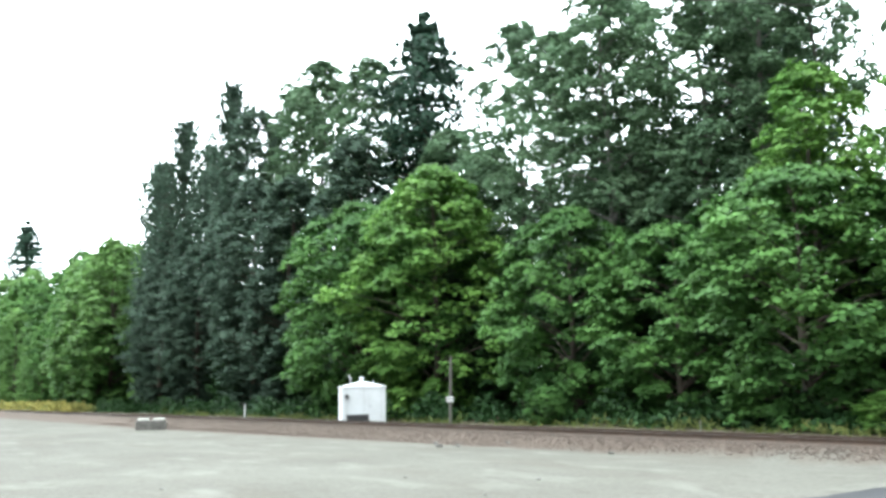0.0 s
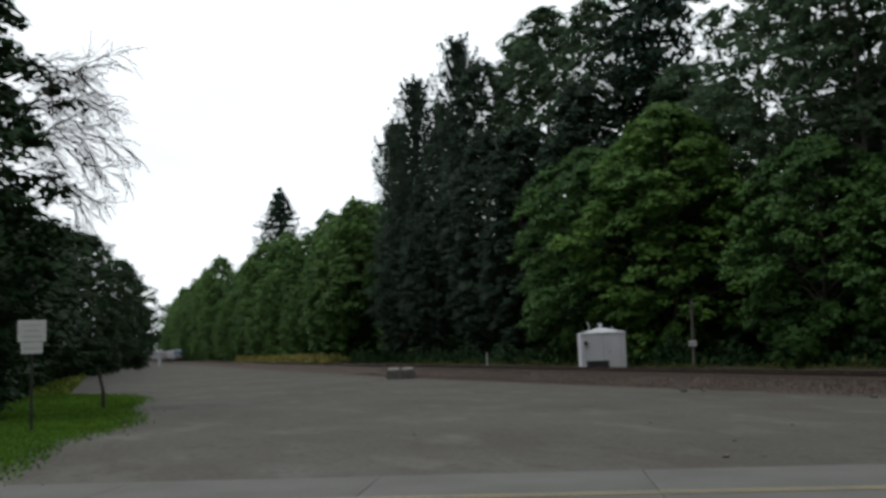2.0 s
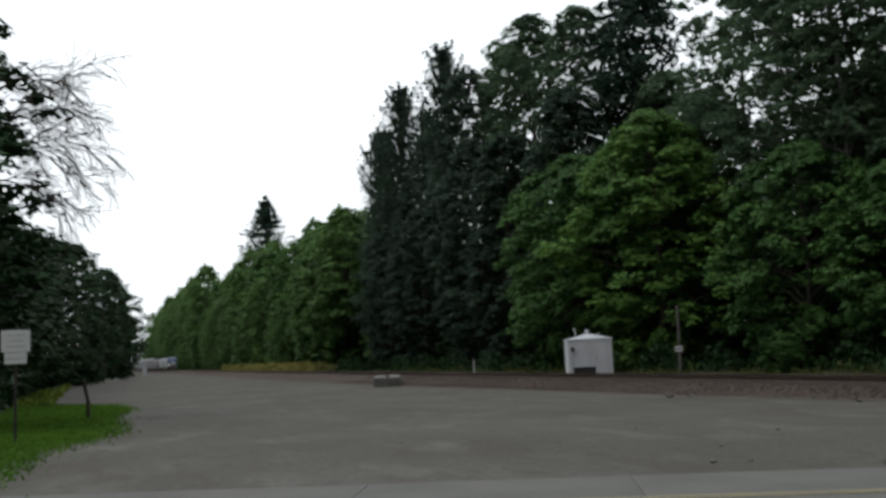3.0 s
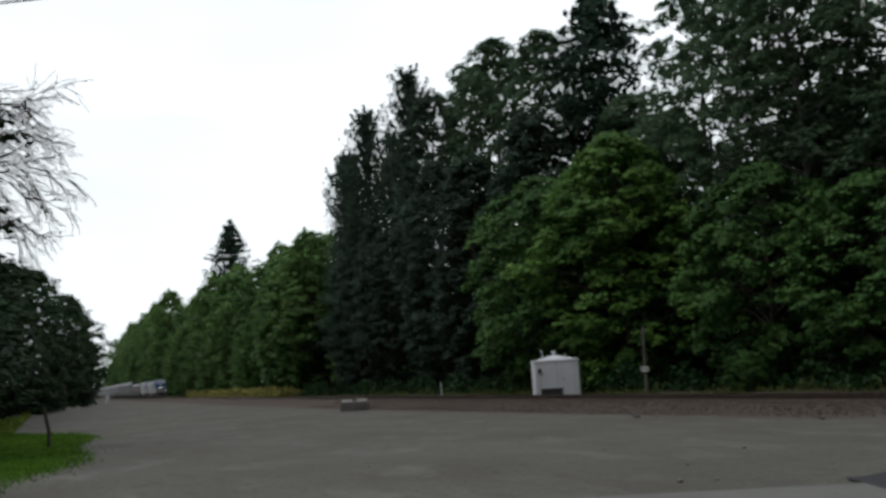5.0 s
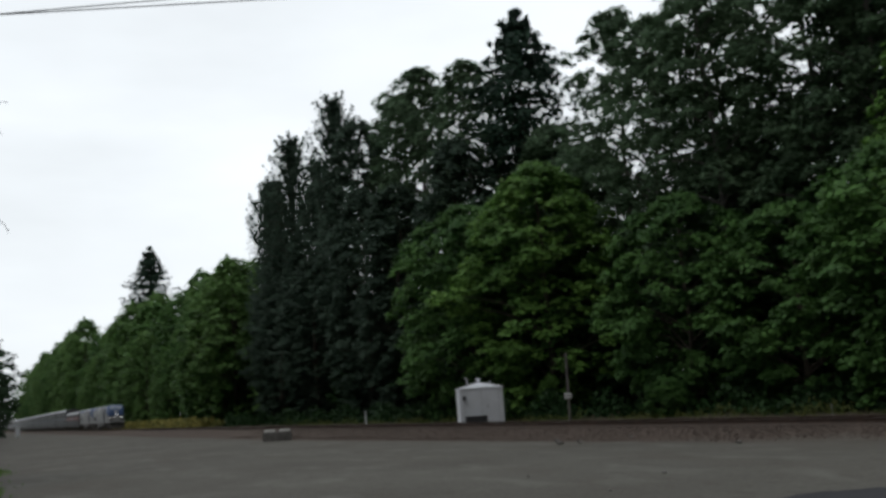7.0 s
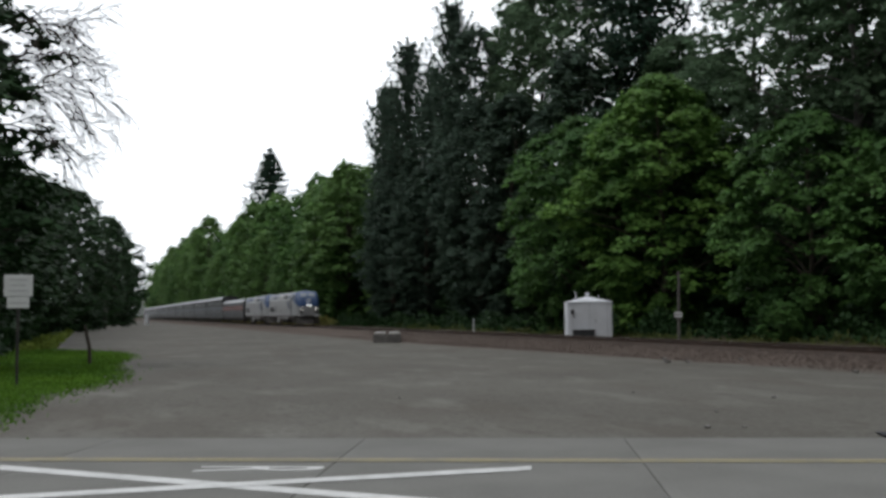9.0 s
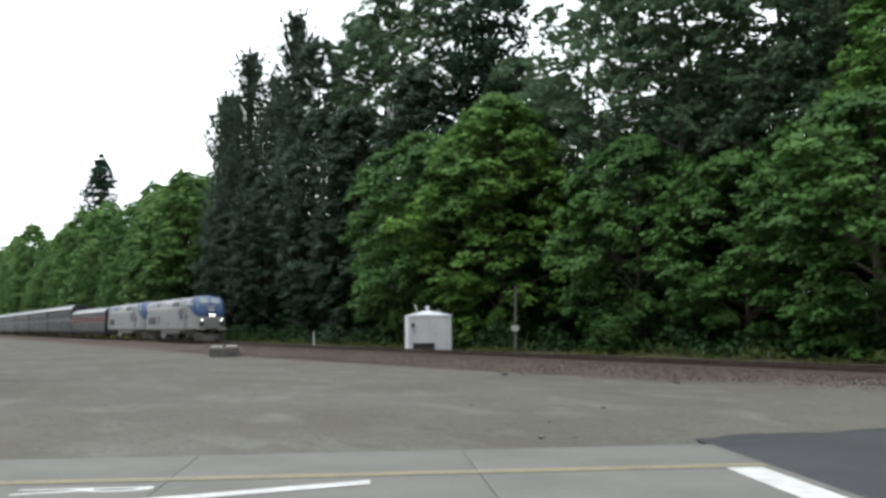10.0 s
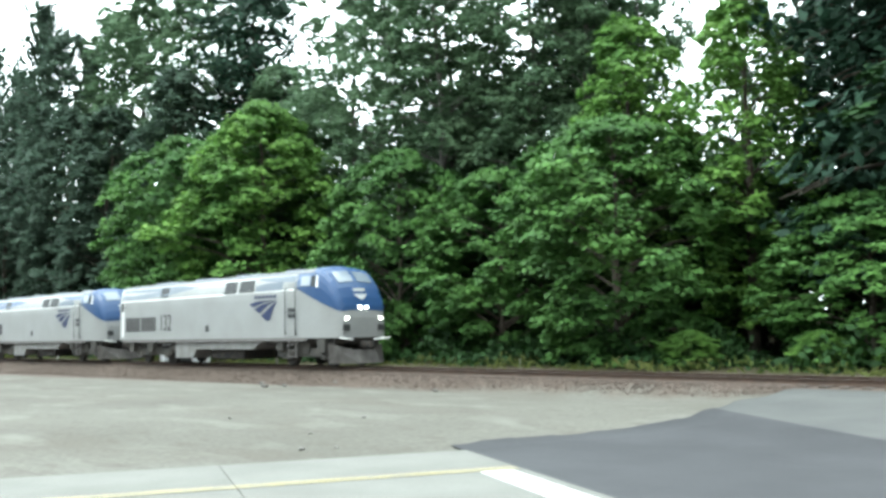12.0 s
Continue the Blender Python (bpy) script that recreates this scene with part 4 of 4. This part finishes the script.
            for z in (1.4, 2.3, 3.25):
                tube(bm, (xx, s * 1.48, z), (xx, s * 1.6, z), 0.018, 0.018, 5)
            part("handrail", bm, GRILLE, eng)
        bm = bmesh.new()
        for z in (2.05, 2.3):
            box(bm, (5.2, s * 1.535 - 0.02, z), (5.62, s * 1.535 + 0.02, z + 0.16))
        part("door_vent", bm, GRILLE, d)
        part("rear_door", decal([(-10.0, 1.35), (-9.72, 1.35), (-9.72, 3.15), (-10.0, 3.15)], s, 0.014), PALE, eng)
        part("rear_window", decal([(-9.98, 2.7), (-9.74, 2.7), (-9.74, 3.12), (-9.98, 3.12)], s, 0.022), GRILLE, eng)
        part("fuel_cap", decal([(-1.45, 1.55), (-1.18, 1.55), (-1.18, 1.85), (-1.45, 1.85)], s, 0.014), GRILLE, eng)
        part("skirt", box(bmesh.new(), (-9.9, s * 1.5 - 0.03, SILL - 0.12), (6.4, s * 1.5 + 0.03, SILL + 0.03), 0.01), STEEL_DULL, eng, "grey sill strip")
        # emblem: three swept bands and a short bar for the wordmark
        flip = 1 if s < 0 else -1
        cx = 3.35
        for pts in (((-1.1, 2.72), (-0.55, 2.83), (1.05, 2.86), (0.1, 2.78), (-0.8, 2.58)), ((-0.72, 2.5), (-0.05, 2.68), (1.0, 2.83), (0.35, 2.66), (-0.3, 2.3)), ((-0.2, 2.2), (0.4, 2.52), (1.05, 2.8), (0.75, 2.5), (0.45, 1.98), (0.2, 1.98))):
            part("emblem_band", decal([(cx + px * flip, pz) for px, pz in pts][:: flip], s, 0.014), NAVY, eng, "dark blue swept emblem band")
        bm = bmesh.new()
        for k in range(6):
            box(bm, (cx - 0.72 + k * 0.29, s * 1.508 - 0.004, 2.95), (cx - 0.51 + k * 0.29, s * 1.508 + 0.004, 3.07))
        part("wordmark_bar", bm, NAVY, eng, "row of dark blue bars")
        if number:
            me = NUMBER_MESH
            t = new("number", me)
            t.parent = eng
            t["label"] = "dark fleet number 132"
            t.matrix_basis = pose(-5.3, s * 1.512, 1.66, 90, 0, 0 if s < 0 else 180)
        # windscreens
        bm = bmesh.new()
        g = [[bm.verts.new((x + 0.03, s * y * station(x)[0], top_z(x, s * y * station(x)[0]) + 0.03)) for y in (0.07, 0.25, 0.45, 0.66)] for x in (7.34, 7.55, 7.75)]
        for i in range(2):
            for k in range(3):
                bm.faces.new((g[i][k], g[i][k + 1], g[i + 1][k + 1], g[i + 1][k]))
        bmesh.ops.recalc_face_normals(bm, faces=bm.faces)
        bmesh.ops.solidify(bm, geom=bm.faces[:], thickness=0.012)
        part("windscreen", bm, SHIELD, eng, "windscreen with sky reflection put into its pale colour")
        # lamps
        part("headlight", tube(bmesh.new(), (8.08, s * 0.17, 2.44), (8.31, s * 0.17, 2.42), 0.062, 0.062, 14), LAMP if number else STEEL, eng, "lit white headlight" if number else "unlit headlight")
        part("ditch_light", tube(bmesh.new(), (8.08, s * 0.9, 1.98), (8.36, s * 0.9, 1.98), 0.052, 0.052, 14), LAMP if number else STEEL, eng, "lit white ditch light" if number else "unlit ditch light")
        part("marker_box", box(bmesh.new(), (8.12, s * 0.92 - 0.17, 1.48), (8.36, s * 0.92 + 0.17, 1.74), 0.015), GRILLE, eng)
        bm = tube(bmesh.new(), (8.28, s * 0.55, 1.12), (8.56, s * 1.1, 1.16), 0.035, 0.035, 6)
        tube(bm, (8.56, s * 1.1, 1.16), (8.41, s * 1.35, 1.2), 0.03, 0.03, 6)
        part("grab_iron", bm, PALE, eng)
        # steps below the cab door
        bm = bmesh.new()
        for z in (0.42, 0.68, 0.94):
            box(bm, (5.16, s * 1.45 - 0.1, z), (5.66, s * 1.45 + 0.04, z + 0.03))
        for xx in (5.14, 5.68):
            box(bm, (xx - 0.02, s * 1.45 - 0.05, 0.4), (xx + 0.02, s * 1.45 + 0.04, 1.2))
        part("step_ladder", bm, STEEL_DULL, eng)
        for xx, wd, zz in ((-9.0, 0.5, 0.62), (-7.0, 0.6, 0.6), (7.3, 0.5, 0.62), (4.4, 0.5, 0.7)):
            part("equipment_box", box(bmesh.new(), (xx - wd / 2, s * 1.32 - 0.12, zz), (xx + wd / 2, s * 1.32 + 0.12, 1.16), 0.03), UNDER, eng)
    # nose badge
    bm = bmesh.new()
    v = [bm.verts.new((10.0, y, z)) for y, z in ((-0.36, 2.98), (0.36, 2.98), (0.1, 2.76), (-0.1, 2.76))]
    for q in v:
        q.co.x = 8.03 + (3.0 - q.co.z) * 0.42 + 0.06
    bm.faces.new(v)
    bmesh.ops.solidify(bm, geom=bm.faces[:], thickness=0.03)
    part("nose_badge", bm, PALE, eng, "pale emblem plate on the nose")
    bm = bmesh.new()
    box(bm, (7.9, -0.3, 3.1), (8.02, 0.3, 3.22))
    part("nose_badge", bm, PALE, eng)
    part("roof", loft(bmesh.new(), [-10.15, -4, 2, 5.6, 6.4, 6.75], [3.9] * 6, 0.03, True), CAR_ROOF, eng, "pale grey roof")
    for xx, ln in ((-7.2, 2.4), (-3.6, 1.6), (0.4, 2.0), (4.0, 1.2)):
        part("roof_hatch", box(bmesh.new(), (xx - ln / 2, -0.38, 4.1), (xx + ln / 2, 0.38, 4.19), 0.04), BAND_GREY, eng)
    # underframe
    tank = bmesh.new()
    ta = [tank.verts.new((x, y, z)) for y in (-1.42, 1.42) for x, z in ((-4.4, 1.18), (3.4, 1.18), (2.3, 0.74), (-2.4, 0.74), (-2.8, 0.32), (-4.4, 0.32))]
    tank.faces.new(ta[:6])
    tank.faces.new(ta[6:][::-1])
    for k in range(6):
        tank.faces.new((ta[k], ta[(k + 1) % 6], ta[6 + (k + 1) % 6], ta[6 + k]))
    bmesh.ops.recalc_face_normals(tank, faces=tank.faces)
    part("fuel_tank", tank, TANK, eng, "pale grey fuel tank")
    part("battery_box", box(bmesh.new(), (-1.6, -1.1, 0.28), (1.2, 1.1, 0.76), 0.05), DARK, eng)
    bm = box(bmesh.new(), (-9.9, -1.2, 0.95), (7.9, 1.2, SILL), 0.02)
    part("underframe", bm, DARK, eng)
    part("air_tank", tube(bmesh.new(), (-5.2, -1.15, 0.78), (-3.95, -1.15, 0.78), 0.2, 0.2, 12), UNDER, eng)
    bogie(eng, -7.0, 2.75, 0.5)
    bogie(eng, 5.9, 2.75, 0.5)
    # pilot plough and coupler
    bm = bmesh.new()
    a = [bm.verts.new(p) for p in ((7.76, -1.42, 0.98), (8.31, -0.55, 0.72), (8.31, 0.55, 0.72), (7.76, 1.42, 0.98), (7.86, 1.45, 0.16), (8.66, 0.55, 0.16), (8.66, -0.55, 0.16), (7.86, -1.45, 0.16))]
    for f in ((0, 1, 6, 7), (1, 2, 5, 6), (2, 3, 4, 5)):
        bm.faces.new([a[k] for k in f])
    bmesh.ops.solidify(bm, geom=bm.faces[:], thickness=0.05)
    part("pilot", bm, PILOT, eng, "dusty steel pilot plough")
    bm = box(bmesh.new(), (8.15, -0.14, 0.78), (8.8, 0.14, 1.04), 0.05)
    part("coupler", bm, DARK, eng)
    part("coupler", box(bmesh.new(), (-10.6, -0.14, 0.78), (-10.0, 0.14, 1.04), 0.05), DARK, eng)
    return eng


NUMBER_MESH = text_mesh("132", 1.16, 0.72)
NUMBER_MESH.materials.append(INK)


def coach(name, label, height, length, bands, stripes):
    """A passenger or baggage car with rounded roof, window rows, stripes, doors, trucks."""
    car = new(name)
    tagged(car, label, "railway car", group="train")
    hl, w = length / 2, 1.55
    sec = [(-w + 0.08, 0.75), (-w, 0.95), (-w, height - 0.62), (-w + 0.1, height - 0.42), (-w + 0.5, height - 0.12), (-w + 1.0, height - 0.02), (0, height)]
    sec = sec + [(-y, z) for y, z in sec[-2::-1]]
    bm = bmesh.new()
    a = [bm.verts.new((-hl + 0.25, y, z)) for y, z in sec]
    b = [bm.verts.new((hl - 0.25, y, z)) for y, z in sec]
    for k in range(len(sec)):
        j = (k + 1) % len(sec)
        f = bm.faces.new((a[k], b[k], b[j], a[j]))
        # shoulder faces 2 and 9 get the roofline's sky sheen as a paler colour
        f.material_index = 2 if k in (2, 9) else 1 if 3 <= k <= 8 else 0
    bm.faces.new(a)
    bm.faces.new(b[::-1])
    bmesh.ops.recalc_face_normals(bm, faces=bm.faces)
    part("shell", bm, [CAR_STEEL, CAR_ROOF, ROOF_EDGE], car)
    for s in (-1, 1):
        for z0, z1, mat in stripes:
            part("stripe", box(bmesh.new(), (-hl + 0.3, s * (w + 0.004) - 0.004, z0), (hl - 0.3, s * (w + 0.004) + 0.004, z1)), mat, car)
        bm = bmesh.new()
        for k in range(5):
            z = 1.05 + k * 0.12
            box(bm, (-hl + 0.3, s * (w + 0.008) - 0.012, z), (hl - 0.3, s * (w + 0.008) + 0.012, z + 0.05))
        part("fluting", bm, CAR_STEEL, car)
        for z0, z1, n, wd in bands:
            first = None
            for k in range(n):
                xx = -hl + 2.2 + (length - 4.4) * (k + 0.5) / n
                if first is None:
                    first = part("window", box(bmesh.new(), (-wd / 2, -0.014, z0), (wd / 2, 0.014, z1), 0.01), GLASS, car)
                    first.matrix_basis = pose(xx, s * (w + 0.012), 0)
                else:
                    share("window", first, car, pose(xx, s * (w + 0.012), 0))
        part("door", box(bmesh.new(), (-0.45, s * (w + 0.008) - 0.01, 0.95), (0.45, s * (w + 0.008) + 0.01, 2.9), 0.01), CAR_ROOF if name == "baggage_car" else BAND_GREY, car)
    for x in (-hl, hl - 0.28):
        part("gangway", box(bmesh.new(), (x, -0.5, 1.0 + (height > 4.5) * 1.4), (x + 0.28, 0.5, 3.2 + (height > 4.5) * 1.4), 0.03), DARK, car)
    part("underframe", box(bmesh.new(), (-hl + 5, -1.25, 0.4), (hl - 5, 1.25, 0.8), 0.05), DARK, car)
    bogie(car, -hl + 3.2, 2.6, 0.46)
    bogie(car, hl - 3.2, 2.6, 0.46)
    return car


engine = locomotive(True, "silver and blue diesel locomotive numbered 132, headlights lit")
engine_b = locomotive(False, "second silver and blue diesel locomotive, coupled behind the first")
baggage = coach("baggage_car", "low stainless baggage car with red and white stripes", 4.05, 25.9, [], [(2.15, 2.85, RED), (2.42, 2.54, PALE)])
two_deck = coach("passenger_car", "grey double-deck stainless passenger car with dark window rows", 4.93, 25.9, [(3.35, 4.0, 13, 1.35), (1.6, 2.2, 11, 1.1)], [(3.2, 4.15, GRILLE), (2.6, 2.72, BAND_GREY)])
TRAIN = [(engine, 0.0), (engine_b, -20.9), (baggage, -46.0), (two_deck, -72.0)]
for k in range(1, 11):
    TRAIN.append((copy_thing(two_deck, pose(0, 0, 0)), -72.0 - 25.9 * k))

# ---- road slabs and markings ----
ROAD_Z = -0.2


def build_road():
    road = new("road")
    tagged(road, "pale worn concrete road in slabs with dark joints", "road", kind="structure")
    base = bmesh.new()
    vs = [base.verts.new((*road_point(u, v), ROAD_Z + 0.012)) for u, v in ((-58, 4.63), (6.05, 4.63), (6.05, 16.26), (-58, 16.26))]
    base.faces.new(vs)
    part("joint_bed", base, JOINT, road)
    bm = box(bmesh.new(), (-2.215, -1.29, -0.15), (2.215, 1.29, 0.03), 0.012)
    far = part("slab", bm, CONCRETE, road)
    bm = box(bmesh.new(), (-2.215, -1.5, -0.15), (2.215, 1.5, 0.03), 0.012)
    near = part("slab", bm, CONCRETE, road)
    turn = math.degrees(math.atan2(UY, UX))
    rnd = random.Random(3)
    for k in range(14):
        u = 3.86 - 4.445 * k
        for ob, v in ((far, 14.98), (near, 12.16), (near, 9.14), (near, 6.12)):
            x, y = road_point(u, v)
            m = pose(x, y, ROAD_Z + rnd.uniform(-0.002, 0.002), 0, 0, turn)
            if k == 0 and v in (14.98, 12.16):
                ob.matrix_basis = m
            else:
                share("slab", ob, road, m)


build_road()


def strip(points, z=0.035):
    """A painted strip; points are (u, v) corners."""
    bm = bmesh.new()
    vs = [bm.verts.new((*road_point(u, v), ROAD_Z + z)) for u, v in points]
    f = bm.faces.new(vs)
    if f.normal.z < 0:
        f.normal_flip()
    return bm


def build_markings():
    lines = new("road_marking")
    tagged(lines, "worn yellow double centre line", "road marking", kind="structure")
    for v in (13.74, 13.92):
        part("line", strip([(-60, v - 0.05), (6.0, v - 0.05), (6.0, v + 0.05), (-60, v + 0.05)]), YELLOW, lines)
    bar = part("stop_line", strip([(5.3, 10.0), (5.85, 10.0), (5.85, 13.62), (5.3, 13.62)]), MARK)
    tagged(bar, "white stop line before the railway crossing", "road marking", kind="structure")
    cross = new("road_marking")
    tagged(cross, "white railway crossing mark painted on the road", "road marking", kind="structure")
    a, b, lo, hi = -7.7, 0.05, 10.42, 13.12
    part("arm", strip([(a, hi - 0.17), (b, lo - 0.17), (b, lo + 0.17), (a, hi + 0.17)], 0.036), MARK, cross)
    part("arm", strip([(a, lo - 0.17), (b, hi - 0.17), (b, hi + 0.17), (a, lo + 0.17)], 0.040), MARK, cross)
    me = text_mesh("R", 2.6, 0.32)
    me.materials.append(MARK)
    r = new("letter", me)
    r.parent = cross
    x, y = road_point(-4.65, 13.02)
    r.matrix_basis = pose(x, y, ROAD_Z + 0.034, 0, 0, math.degrees(math.atan2(UY, UX)) - 90)


build_markings()


# ---- movement of the train ----
def motions():
    rows = [(0, -415), (2.5, -325), (5.5, -218), (6.5, -186.5), (8.0, -141.2), (9.5, -96.8), (10.5, -69.5), (11, -55.9), (11.5, -42.5), (12, -29.1)]
    for car, behind in TRAIN:
        walk(car, [(t, pose(x - 8.6 + behind, TRACK_Y, RAIL_Z)) for t, x in rows])


motions()
